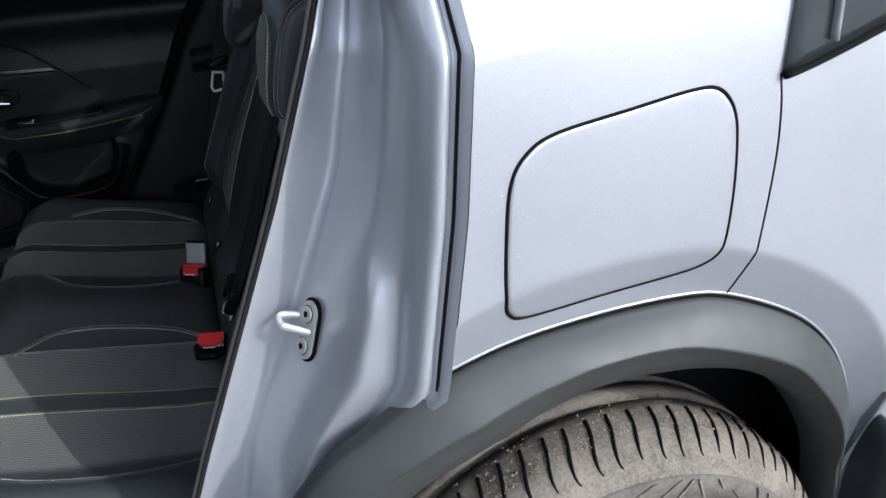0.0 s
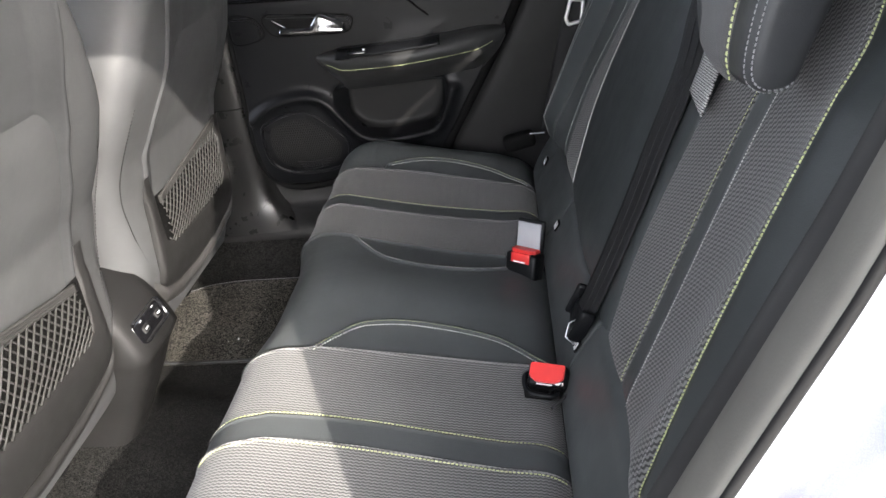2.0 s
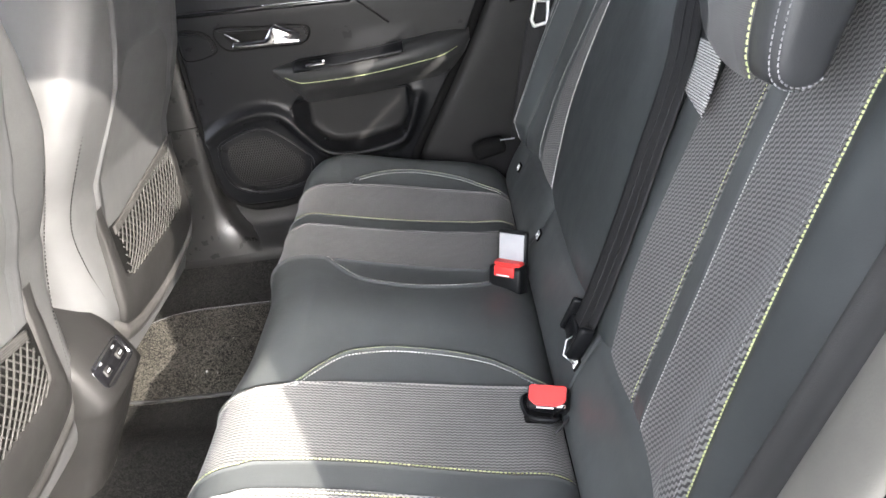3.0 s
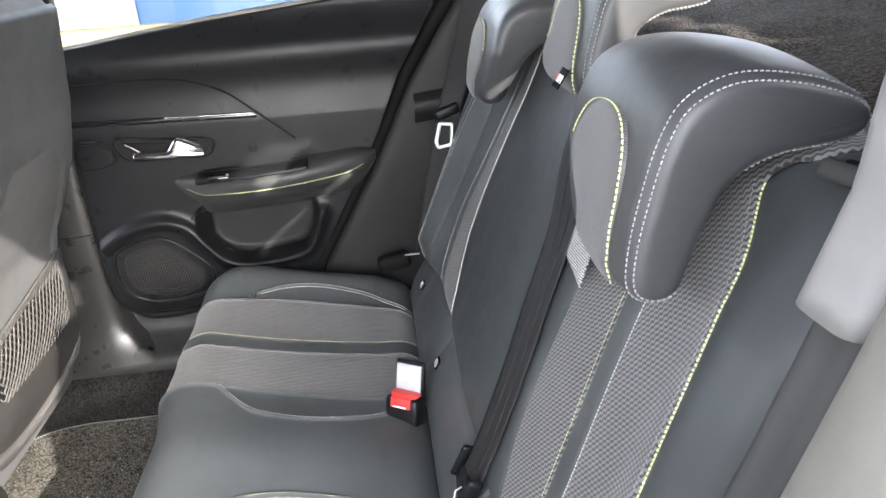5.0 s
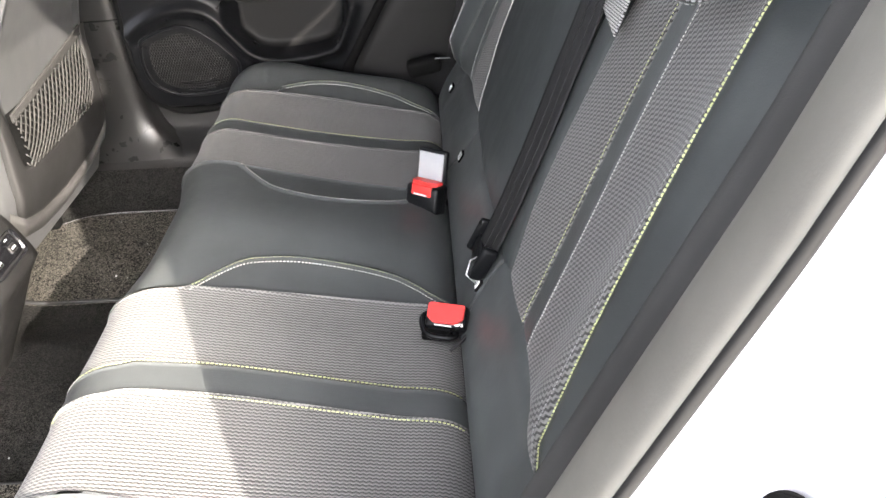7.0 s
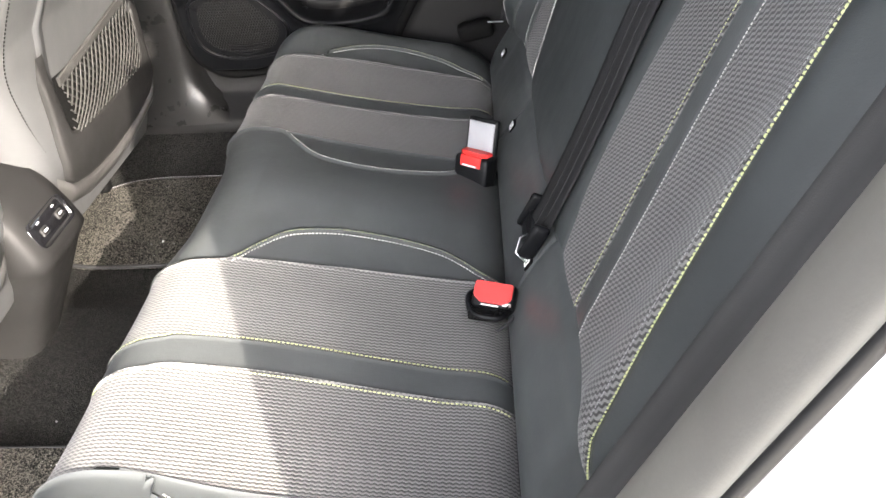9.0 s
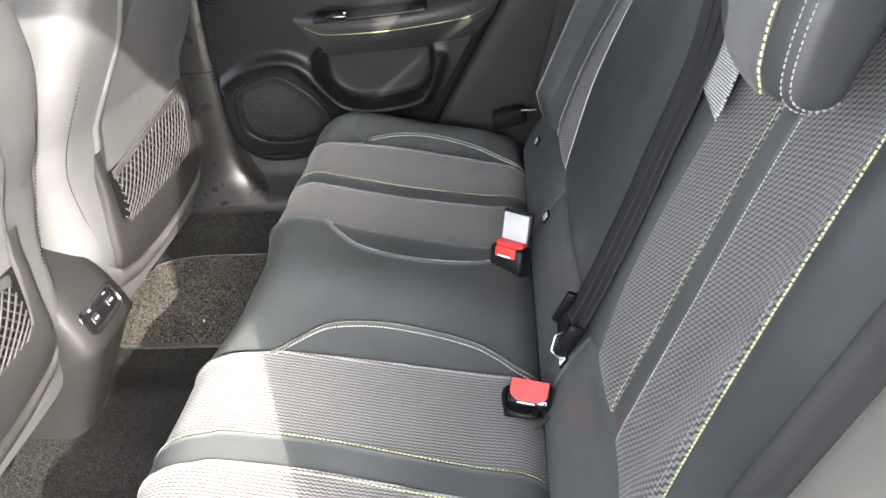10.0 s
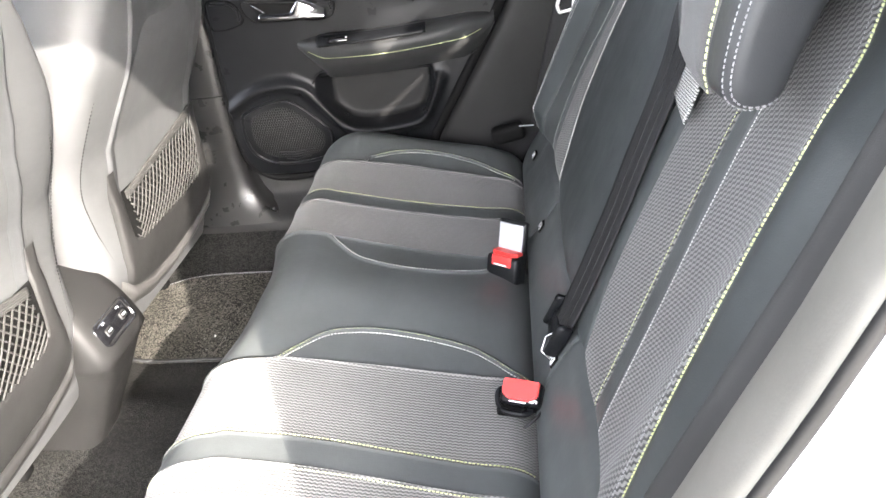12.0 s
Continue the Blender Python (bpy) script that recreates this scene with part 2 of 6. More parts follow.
def part(name, me, material, parent=None, label=""):
    """Links a mesh (built in world metres) as one object under a thing or a part."""
    if isinstance(me, bmesh.types.BMesh):
        bm, me = me, bpy.data.meshes.new(name)
        bm.to_mesh(me)
        bm.free()
    me.materials.clear()
    me.materials.append(material)
    ob = new(name, me)
    if parent is not None:
        ob.parent = parent
        if parent.data is None:
            ob.matrix_parent_inverse = Matrix.Translation(-parent.location)
    return tagged(ob, label)


def solid(name, verts, faces, uv=None, smooth=True):
    me = bpy.data.meshes.new(name)
    me.from_pydata([tuple(map(float, v)) for v in verts], [], faces)
    me.polygons.foreach_set("use_smooth", [smooth] * len(me.polygons))
    if uv is not None:
        layer = me.uv_layers.new(name="metres")
        loops = np.empty(len(me.loops), dtype=np.int32)
        me.loops.foreach_get("vertex_index", loops)
        layer.data.foreach_set("uv", np.asarray(uv, dtype=np.float32)[loops].ravel())
    me.update()
    return me


def sheet(name, P, uv=None, wrap_u=False, wrap_v=False, flip=False, smooth=True, back=0.0):
    """A mesh over an n x m array of points. back: thickness, as a second skin joined at the rim."""
    P = np.asarray(P, dtype=float)
    n, m = P.shape[:2]
    idx = np.arange(n * m).reshape(n, m)
    faces = []
    for i in range(n if wrap_u else n - 1):
        a, b = idx[i], idx[(i + 1) % n]
        for j in range(m if wrap_v else m - 1):
            k = (j + 1) % m
            f = (int(a[j]), int(b[j]), int(b[k]), int(a[k]))
            faces.append(f[::-1] if flip else f)
    verts = P.reshape(-1, 3)
    if uv is None:
        du = np.zeros((n, m))
        dv = np.zeros((n, m))
        du[1:] = np.cumsum(np.linalg.norm(np.diff(P, axis=0), axis=2), axis=0)
        dv[:, 1:] = np.cumsum(np.linalg.norm(np.diff(P, axis=1), axis=2), axis=1)
        uv = np.stack([du, dv], axis=2)
    uv = np.asarray(uv).reshape(-1, 2)
    if back:
        N = normals(P) * (-1 if flip else 1)
        off = n * m
        verts = np.vstack([verts, (P - N * back).reshape(-1, 3)])
        uv = np.vstack([uv, uv])
        faces += [tuple(v + off for v in f[::-1]) for f in list(faces)]
        rim = [int(v) for v in list(idx[0, :]) + list(idx[1:, -1]) + list(idx[-1, -2::-1]) + list(idx[-2:0:-1, 0])]
        for a, b in zip(rim, rim[1:] + rim[:1]):
            f = (a, b, b + off, a + off)
            faces.append(f[::-1] if flip else f)
    return solid(name, verts, faces, uv, smooth)


def normals(P):
    """Unit normals of an n x m array of points."""
    a, b = np.gradient(P, axis=0), np.gradient(P, axis=1)
    N = np.cross(a, b)
    return N / (np.linalg.norm(N, axis=2, keepdims=True) + 1e-12)


def smooth_line(pts, n, closed=False):
    """A Catmull-Rom line through points, resampled evenly to n points."""
    p = np.asarray(pts, dtype=float)
    ext = np.vstack([p[-1:], p, p[:2]]) if closed else np.vstack([2 * p[:1] - p[1:2], p, 2 * p[-1:] - p[-2:-1]])
    out = []
    t = np.linspace(0, 1, 24, endpoint=False)[:, None]
    for i in range(1, len(ext) - 2):
        a, b, c, d = ext[i - 1:i + 3]
        out.append(0.5 * (2 * b + (c - a) * t + (2 * a - 5 * b + 4 * c - d) * t ** 2 + (3 * b - a - 3 * c + d) * t ** 3))
    out = np.vstack(out + [p[:1] if closed else p[-1:]])
    return resample(out, n + 1)[:-1] if closed else resample(out, n)


def resample(p, n):
    s = np.concatenate([[0], np.cumsum(np.linalg.norm(np.diff(p, axis=0), axis=1))])
    return np.stack([np.interp(np.linspace(0, s[-1], n), s, p[:, k]) for k in range(p.shape[1])], axis=1)


def tube(name, pts, r, sides=8, closed=False, flat=1.0, taper=None):
    """A round cord along points; flat squeezes it across."""
    p = np.asarray(pts, dtype=float)
    n = len(p)
    T = np.roll(p, -1, 0) - np.roll(p, 1, 0) if closed else np.gradient(p, axis=0)
    T /= np.linalg.norm(T, axis=1, keepdims=True) + 1e-12
    up = np.array([0, 0, 1.0]) if abs(T[0][2]) < 0.9 else np.array([1.0, 0, 0])
    side = np.cross(T[0], up)
    rings = []
    a = np.linspace(0, 2 * np.pi, sides, endpoint=False)
    for i in range(n):
        side = side - T[i] * (side @ T[i])
        side /= np.linalg.norm(side)
        other = np.cross(T[i], side)
        k = r if taper is None else r * taper[i]
        rings.append(p[i] + k * (np.cos(a)[:, None] * side + flat * np.sin(a)[:, None] * other))
    P = np.array(rings)
    me = sheet(name, P, wrap_u=closed, wrap_v=True)
    if closed:
        return me
    bm = bmesh.new()
    bm.from_mesh(me)
    bm.verts.ensure_lookup_table()
    bm.faces.new([bm.verts[i] for i in range(sides)])
    bm.faces.new([bm.verts[(n - 1) * sides + i] for i in reversed(range(sides))])
    bm.to_mesh(me)
    bm.free()
    return me


def stitches(name, line, N, width=0.0012, step=0.0055, length=0.0043, lift=0.0006):
    """A row of short raised threads along a line; N: the surface's outward normals along it."""
    line, N = np.asarray(line, float), np.asarray(N, float)
    s = np.concatenate([[0], np.cumsum(np.linalg.norm(np.diff(line, axis=0), axis=1))])
    verts, faces = [], []
    rng = random.Random(int(s[-1] * 1e4))
    for a in np.arange(0, s[-1] - length, step):
        a0, a1 = a + rng.uniform(-.0003, .0003), a + length + rng.uniform(-.0004, .0003)
        p, q = [np.array([np.interp(v, s, line[:, k]) for k in range(3)]) for v in (a0, a1)]
        nn = np.array([np.interp(a, s, N[:, k]) for k in range(3)])
        nn /= np.linalg.norm(nn)
        side = np.cross(q - p, nn)
        side *= width / 2 / (np.linalg.norm(side) + 1e-12)
        i = len(verts)
        for k, w, up in ((0.0, 0.7, -0.0008), (0.18, 1.0, lift * 0.8), (0.82, 1.0, lift * 0.8), (1.0, 0.7, -0.0008)):
            c = p + (q - p) * k
            verts += [c - side * w - nn * .001, c - side * w * 0.6 + nn * up, c + side * w * 0.6 + nn * up, c + side * w - nn * .001]
        for k in range(3):
            for m in range(3):
                v = i + 4 * k + m
                faces.append((v, v + 1, v + 5, v + 4))
    return solid(name, verts, faces)


def block(name, size, at, bevel=0.004, turn=(0, 0, 0), shape=None, segments=2):
    """A rounded box; shape(v) may move its corners first."""
    bm = bmesh.new()
    bmesh.ops.create_cube(bm, size=1)
    for v in bm.verts:
        v.co = Vector((v.co.x * size[0], v.co.y * size[1], v.co.z * size[2]))
        if shape:
            v.co = Vector(shape(v.co))
    if bevel:
        bmesh.ops.bevel(bm, geom=bm.edges[:], offset=bevel, segments=segments, profile=0.5, affect="EDGES")
    bm.transform(pose(*at, *turn))
    for f in bm.faces:
        f.smooth = bool(bevel)
    return bm


def plate(name, outline, normal_axis, at, thick, bevel=0.0015):
    """A flat plate from an outline in a plane; normal_axis: 'y' or 'x', outward to minus."""
    bm = bmesh.new()
    make = (lambda a, b: (a, at, b)) if normal_axis == "y" else (lambda a, b: (at, a, b))
    vs = [bm.verts.new(make(a, b)) for a, b in outline]
    f = bm.faces.new(vs)
    bm.normal_update()
    r = bmesh.ops.extrude_face_region(bm, geom=[f])
    shift = Vector((0, thick, 0)) if normal_axis == "y" else Vector((thick, 0, 0))
    bmesh.ops.translate(bm, vec=shift, verts=[v for v in r["geom"] if isinstance(v, bmesh.types.BMVert)])
    bmesh.ops.recalc_face_normals(bm, faces=bm.faces[:])
    if bevel:
        bmesh.ops.bevel(bm, geom=[e for e in bm.edges if len(e.link_faces) == 2 and e.calc_face_angle(0) > 0.9], offset=bevel, segments=2, affect="EDGES")
    return bm


def pad(name, base, u, ya, yb, mat, parent, across=24, depth=0.006, edge=0.010, crown=0.0, label="", rows_up=False, ends=False):
    """A padded panel on a seat: between two seam lines ya(u), yb(u) on the surface base(u, y); its rims sink by depth."""
    u = np.asarray(u, float)
    A, B = np.broadcast_to(ya(u) if callable(ya) else ya, u.shape), np.broadcast_to(yb(u) if callable(yb) else yb, u.shape)
    s = 0.5 - 0.5 * np.cos(np.linspace(0, np.pi, across))
    s = 0.5 * s + 0.5 * np.linspace(0, 1, across)
    Y = A[:, None] + (B - A)[:, None] * s[None]
    U = np.repeat(u[:, None], across, 1)
    P = base(U, Y)
    e = 1e-3
    N = np.cross(base(U + e, Y) - base(U - e, Y), base(U, Y + e) - base(U, Y - e))
    N /= np.linalg.norm(N, axis=2, keepdims=True) + 1e-12
    w = np.abs(B - A)[:, None]
    d = np.minimum(s[None] * w, (1 - s[None]) * w)
    if ends:
        d = np.minimum(d, np.minimum(U - u[0], u[-1] - U))
    k = np.clip(d / edge, 0, 1)
    fall = 1 - np.sqrt(np.clip(1 - (1 - k) ** 2, 0, 1))
    P = P + N * (-depth * fall + crown * (1 - (2 * s[None] - 1) ** 2) * np.clip(w / 0.1, 0, 1))[..., None]
    return part(name, sheet(name, P, uv=np.stack([0.84 * U - 0.542 * Y, 0.542 * U + 0.84 * Y] if rows_up else [U, Y], axis=2)), mat, parent, label)


def seam(name, base, u, y, mat, parent, lift=0.0, **kw):
    """Stitches along the line y(u) on a seat's surface."""
    u = np.asarray(u, float)
    Y = np.broadcast_to(y(u) if callable(y) else y, u.shape)
    e = 1e-3
    P = base(u[:, None], Y[:, None])[:, 0]
    N = np.cross((base(u[:, None] + e, Y[:, None]) - base(u[:, None] - e, Y[:, None]))[:, 0], (base(u[:, None], Y[:, None] + e) - base(u[:, None], Y[:, None] - e))[:, 0])
    N /= np.linalg.norm(N, axis=1, keepdims=True)
    ob = part(name, stitches(name, P + N * lift, N, **kw), mat, parent)
    return tagged(ob, kind="stuff")


def along(pts):
    """A function from knots (u, value), smooth between them."""
    p = np.array(sorted(pts), dtype=float)
    if len(p) > 2:
        q = smooth_line(p, 160)
        p = q[np.argsort(q[:, 0])]
    return lambda u: np.interp(u, p[:, 0], p[:, 1])


# ---- ground and far surroundings ----
def flat_ground():
    bm = bmesh.new()
    bmesh.ops.create_grid(bm, x_segments=40, y_segments=40, size=400)
    return bm


tagged(part("ground", flat_ground(), M["ground"]), "pale sandy gravel ground of the yard", "ground", kind="structure")
wall = thing("yard_wall", (0, 8.3, 0), "low painted wall across the yard, blue with a yellow foot", "wall", kind="structure")
part("blue_panel", block("blue_panel", (16, 0.3, 2.6), (5.36, 8.45, 1.3), 0.02), M["blue"], wall)
part("pale_panel", block("pale_panel", (9, 0.34, 2.6), (-7.14, 8.45, 1.3), 0.02), M["pale_wall"], wall)
part("yellow_kerb", block("yellow_kerb", (26, 0.34, 0.54), (-1, 8.16, 0.27), 0.03), M["yellow"], wall)


# ---- the car's shell ----
car = thing("car", (0.0, 0, 0), "silver-blue small crossover car with its rear door open", "car")


def rear_edge(z):
    """x of the door opening's rear edge at a height."""
    return np.interp(z, [0.30, 0.55, 0.743, 1.009, 1.178, 1.34], [-0.165, -0.10, -0.026, 0.085, 0.146, 0.215])


def jamb_section(z):
    """Cross-section of the painted door jamb at a height, from the seal outwards to the fender's edge: (x, y)."""
    e = rear_edge(z)
    f = np.interp(z, [0.30, 0.62, 0.80, 0.86, 1.02, 1.15, 1.34], [-0.08, 0.03, 0.135, 0.165, 0.190, 0.202, 0.185])
    g = np.interp(z, [0.3, 0.74, 0.9, 1.03, 1.18, 1.34], [-0.10, 0.008, 0.083, 0.135, 0.168, 0.22])
    k = min(1.0, max(0.25, (z - 0.78) / 0.075 * 0.75 + 0.25))          # the outer ridge sinks behind the arch trim
    w = lambda y: y if y > -0.775 else -0.775 + (y + 0.775) * k
    c = g - 0.012                                                       # crease between the flat strip and the step that bears the striker
    m = f - 0.030 - c
    soft = float(np.clip((z - 0.93) / 0.12, 0, 0.4))                    # the step fades into a slope towards the top
    step = [(0.095, -0.6940), (0.115, -0.6995), (0.215, -0.7205), (0.335, -0.7465), (0.42, -0.7650), (0.52, -0.7870), (0.57, -0.7960), (0.66, -0.8030), (0.85, -0.8070), (1.0, -0.811)]
    pts = [(e - 0.012, -0.690), (e - 0.0215, -0.697), (e - 0.0185, -0.6995), (e - 0.012, -0.6975), (c - 0.018, -0.6845), (c - 0.003, -0.6800), (c + 0.003, -0.6825), (c + 0.0055, -0.6890)] + [(c + k * m, y + ((-0.694 - 0.129 * (k - 0.095)) - y) * soft) for k, y in step] + [
           (f - 0.024, -0.828), (f - 0.018, -0.840), (f - 0.011, -0.845), (f - 0.006, -0.841), (f - 0.003, -0.841), (f, -0.851), (f + 0.006, -0.8585)]
    return [(x, w(y)) for x, y in pts]


def jamb():
    rows = []
    for z in np.linspace(0.42, 1.33, 70):
        line = smooth_line(np.array(jamb_section(z)), 90)
        tuck = np.interp(z, [1.15, 1.33], [0.0, 0.075])          # the body leans in above the waist
        rows.append(np.column_stack([line[:, 0], line[:, 1] + tuck, np.full(len(line), z)]))
    return sheet("door_jamb", np.array(rows), flip=True)


part("door_jamb", jamb(), M["paint"], car)


def arch_line(knots):
    return smooth_line(np.array(knots), 80)


ARCH_OUT = [(-0.045, 0.50), (0.00, 0.69), (0.050, 0.774), (0.096, 0.812), (0.154, 0.848), (0.217, 0.869), (0.291, 0.881), (0.412, 0.883), (0.486, 0.869), (0.596, 0.809), (0.677, 0.720), (0.729, 0.604), (0.748, 0.45), (0.75, 0.30)]
ARCH_FOLD = [(0.025, 0.50), (0.060, 0.68), (0.102, 0.765), (0.150, 0.800), (0.215, 0.825), (0.270, 0.842), (0.330, 0.852), (0.424, 0.845), (0.532, 0.798), (0.592, 0.750), (0.668, 0.650), (0.705, 0.52), (0.712, 0.42), (0.714, 0.30)]
ARCH_IN = [(0.055, 0.50), (0.10, 0.64), (0.140, 0.690), (0.176, 0.718), (0.225, 0.744), (0.299, 0.774), (0.364, 0.785), (0.474, 0.775), (0.551, 0.746), (0.625, 0.685), (0.684, 0.599), (0.706, 0.52), (0.708, 0.42), (0.708, 0.30)]


def arch_height(x):
    a = arch_line(ARCH_OUT)
    i = np.argsort(a[:, 0])
    return np.interp(x, a[i, 0], a[i, 1])


FLARE = smooth_line(np.array([(0.10, 0.900), (0.182, 0.93), (0.229, 0.945), (0.282, 0.953), (0.366, 0.957), (0.458, 0.944), (0.565, 0.897), (0.671, 0.812), (0.75, 0.68)]), 80)


def fender_y(x, z):
    """Side of the body: leans in above the crease, tucks under towards the wheel arch, narrows to the rear."""
    crease = 1.143 + 0.11 * (x - 0.2)
    y = -0.860 + 0.02 * ((x - 0.35) / 0.5) ** 2 + 0.10 * np.clip(x - 0.5, 0, 1) ** 2 + 0.06 * (z - 1.03) ** 2
    up = np.clip(z - crease, 0, 1)
    y = y + 0.55 * (np.sqrt(up ** 2 + 0.006 ** 2) - 0.006)
    low = np.clip(np.interp(x, FLARE[:, 0], FLARE[:, 1]) - z, 0, 0.12)
    return y + 0.45 * (np.sqrt(low ** 2 + 0.003 ** 2) - 0.003)


def fender():
    xs = np.linspace(0, 1, 130)
    rows = []
    for s in np.linspace(0, 1, 110):
        row = []
        for t in xs:
            lo_edge = 0.86
            z_hint = lo_edge + (1.33 - lo_edge) * s
            x0 = np.interp(z_hint, [0.80, 0.86, 1.02, 1.15, 1.34], [0.142, 0.172, 0.197, 0.209, 0.192])
            x = x0 + (0.95 - x0) * t ** 1.3
            zb = max(arch_height(x) if x < 0.742 else 0.30, 0.30) - 0.004
            z = zb + (1.33 - zb) * s
            row.append((x, fender_y(x, z), z))
        rows.append(row)
    return sheet("quarter_panel", np.array(rows), flip=True)


part("quarter_panel", fender(), M["paint"], car)


def on_fender(pts, n, closed=False, out=0.0):
    l = smooth_line(np.array(pts), n, closed)
    return np.column_stack([l[:, 0], fender_y(l[:, 0], l[:, 1]) - out, l[:, 1]])


FLAP = [(0.229, 1.00), (0.234, 1.045), (0.248, 1.068), (0.274, 1.081), (0.340, 1.091), (0.400, 1.099), (0.426, 1.096), (0.443, 1.075), (0.449, 1.04), (0.450, 0.99), (0.445, 0.945), (0.430, 0.928), (0.395, 0.921), (0.32, 0.915), (0.255, 0.911), (0.236, 0.918), (0.228, 0.940)]
part("flap_gap", tube("flap_gap", on_fender(FLAP, 140, True, -0.0004), 0.0019, 6, True), M["shadow"], car)


def flap_skin():
    rim = smooth_line(np.array(FLAP), 96, True)
    mid = rim.mean(0)
    rows = []
    for k, out in [(k, .0010) for k in np.linspace(0, 0.9, 16)] + [(0.96, .0010), (0.986, .0008), (0.993, -.0015)]:
        l = mid + (rim - mid) * k
        rows.append(np.column_stack([l[:, 0], fender_y(l[:, 0], l[:, 1]) - out, l[:, 1]]))
    return sheet("fuel_flap", np.array(rows), wrap_v=True)


part("fuel_flap", flap_skin(), M["paint"], car, "flush fuel filler flap")
part("bumper_gap", tube("bumper_gap", on_fender([(0.478, 0.872), (0.487, 0.94), (0.494, 1.02), (0.493, 1.07), (0.488, 1.102)], 40, out=-0.0003), 0.0012, 6), M["shadow"], car)
part("fender_gap", tube("fender_gap", np.array([(x, y, z) for z in np.linspace(0.86, 1.33, 40) for x, y in [(jamb_section(z)[-2][0] - 0.001, jamb_section(z)[-2][1] + 0.004 + float(np.interp(z, [1.15, 1.33], [0, 0.075])))]]), 0.0022, 6), M["shadow"], car)


def cladding():
    o, f, i = arch_line(ARCH_OUT), arch_line(ARCH_FOLD), arch_line(ARCH_IN)
    yo = fender_y(o[:, 0], o[:, 1])
    yo = np.where(o[:, 0] < 0.17, np.interp(o[:, 0], [-0.05, 0.10, 0.17], [-0.790, -0.822, float(fender_y(0.17, 0.86))]), yo)
    rows = []
    for k, dy in ((0.0, 0.010), (0.0, -0.002), (0.02, -0.007), (0.06, -0.010), (0.3, -0.020), (0.6, -0.029), (0.9, -0.036), (0.97, -0.037), (1.0, -0.036)):
        p = o + (f - o) * k
        rows.append(np.column_stack([p[:, 0], yo + dy, p[:, 1]]))
    for k, dy in ((0.04, -0.033), (0.12, -0.029), (0.5, -0.010), (0.95, 0.016), (1.0, 0.024)):
        p = f + (i - f) * k
        rows.append(np.column_stack([p[:, 0], yo + dy, p[:, 1]]))
    rows.append(np.column_stack([i[:, 0], np.full(len(i), -0.75), i[:, 1]]))
    return sheet("arch_cladding", np.array(rows))


part("arch_cladding", cladding(), M["cladding"], car, "grained dark grey plastic wheel arch trim")
ao = arch_line(ARCH_OUT)
ao = ao[ao[:, 0] > 0.15]
part("arch_gap", tube("arch_gap", np.column_stack([ao[:, 0], fender_y(ao[:, 0], ao[:, 1]) - 0.0005, ao[:, 1] + 0.0015]), 0.0022, 6), M["shadow"], car)


part("arch_lip", tube("arch_lip", np.column_stack([ao[:, 0], fender_y(ao[:, 0], ao[:, 1] + 0.006) + 0.0004, ao[:, 1] + 0.0062]), 0.0020, 6), M["paint"], car, "rolled paint lip along the wheel arch")


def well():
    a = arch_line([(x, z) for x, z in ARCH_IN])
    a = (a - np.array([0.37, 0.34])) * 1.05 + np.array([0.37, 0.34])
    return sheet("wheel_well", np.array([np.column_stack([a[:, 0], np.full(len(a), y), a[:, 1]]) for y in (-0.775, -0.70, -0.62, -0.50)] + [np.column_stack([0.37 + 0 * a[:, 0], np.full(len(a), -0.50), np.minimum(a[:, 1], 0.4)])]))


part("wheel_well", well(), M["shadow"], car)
part("bumper_side", sheet("bumper_side", np.array([[(0.745 + 0.02 * k, -0.862 + 0.05 * k ** 2, z) for k in (0, 1, 2, 3, 5)] for z in np.linspace(0.25, 0.62, 8)]), back=0.004), M["cladding"], car)


def lamp():
    rows = []
    for s in np.linspace(0, 1, 14):
        x = 0.489 + 0.24 * s
        rows.append([(x + 0.01 * k, fender_y(x, 1.10 + 0.1 * k) - 0.004, 1.102 + 0.14 * s ** 1.15 * 0.55 + k * 0.15 * (1 - 0.25 * s)) for k in np.linspace(0, 1, 8)])
    return sheet("tail_lamp", np.array(rows), flip=False, back=0.006)


lamp_part = part("tail_lamp", lamp(), M["lamp_glass"], car, "smoked dark tail lamp lens")
part("lamp_strip", tube("lamp_strip", [(0.535, fender_y(0.535, z) - 0.007, z) for z in np.linspace(1.125, 1.24, 12)], 0.006, 6, flat=0.4), M["label"], lamp_part)
part("lamp_gap", tube("lamp_gap", np.array([(x, float(fender_y(x, 1.1)) - 0.004, 1.100 + 0.135 * ((x - 0.489) / 0.24) ** 1.15 * 0.55) for x in np.linspace(0.489, 0.73, 30)]), 0.0035, 6), M["shadow"], car)


# wheel
WHEEL = np.array([0.395, -0.705, 0.340])


def revolve(name, profile, n, wobble=None):
    """Turns (radius, y) points round the wheel's axle."""
    a = np.linspace(0, 2 * np.pi, n, endpoint=False)
    P = np.zeros((n, len(profile), 3))
    for j, (r, y) in enumerate(profile):
        rr = r + (wobble(a, j) if wobble else 0)
        P[:, j] = np.column_stack([WHEEL[0] + rr * np.sin(a), np.full(n, WHEEL[1] + y), WHEEL[2] + rr * np.cos(a)])
    return sheet(name, P, wrap_u=True)


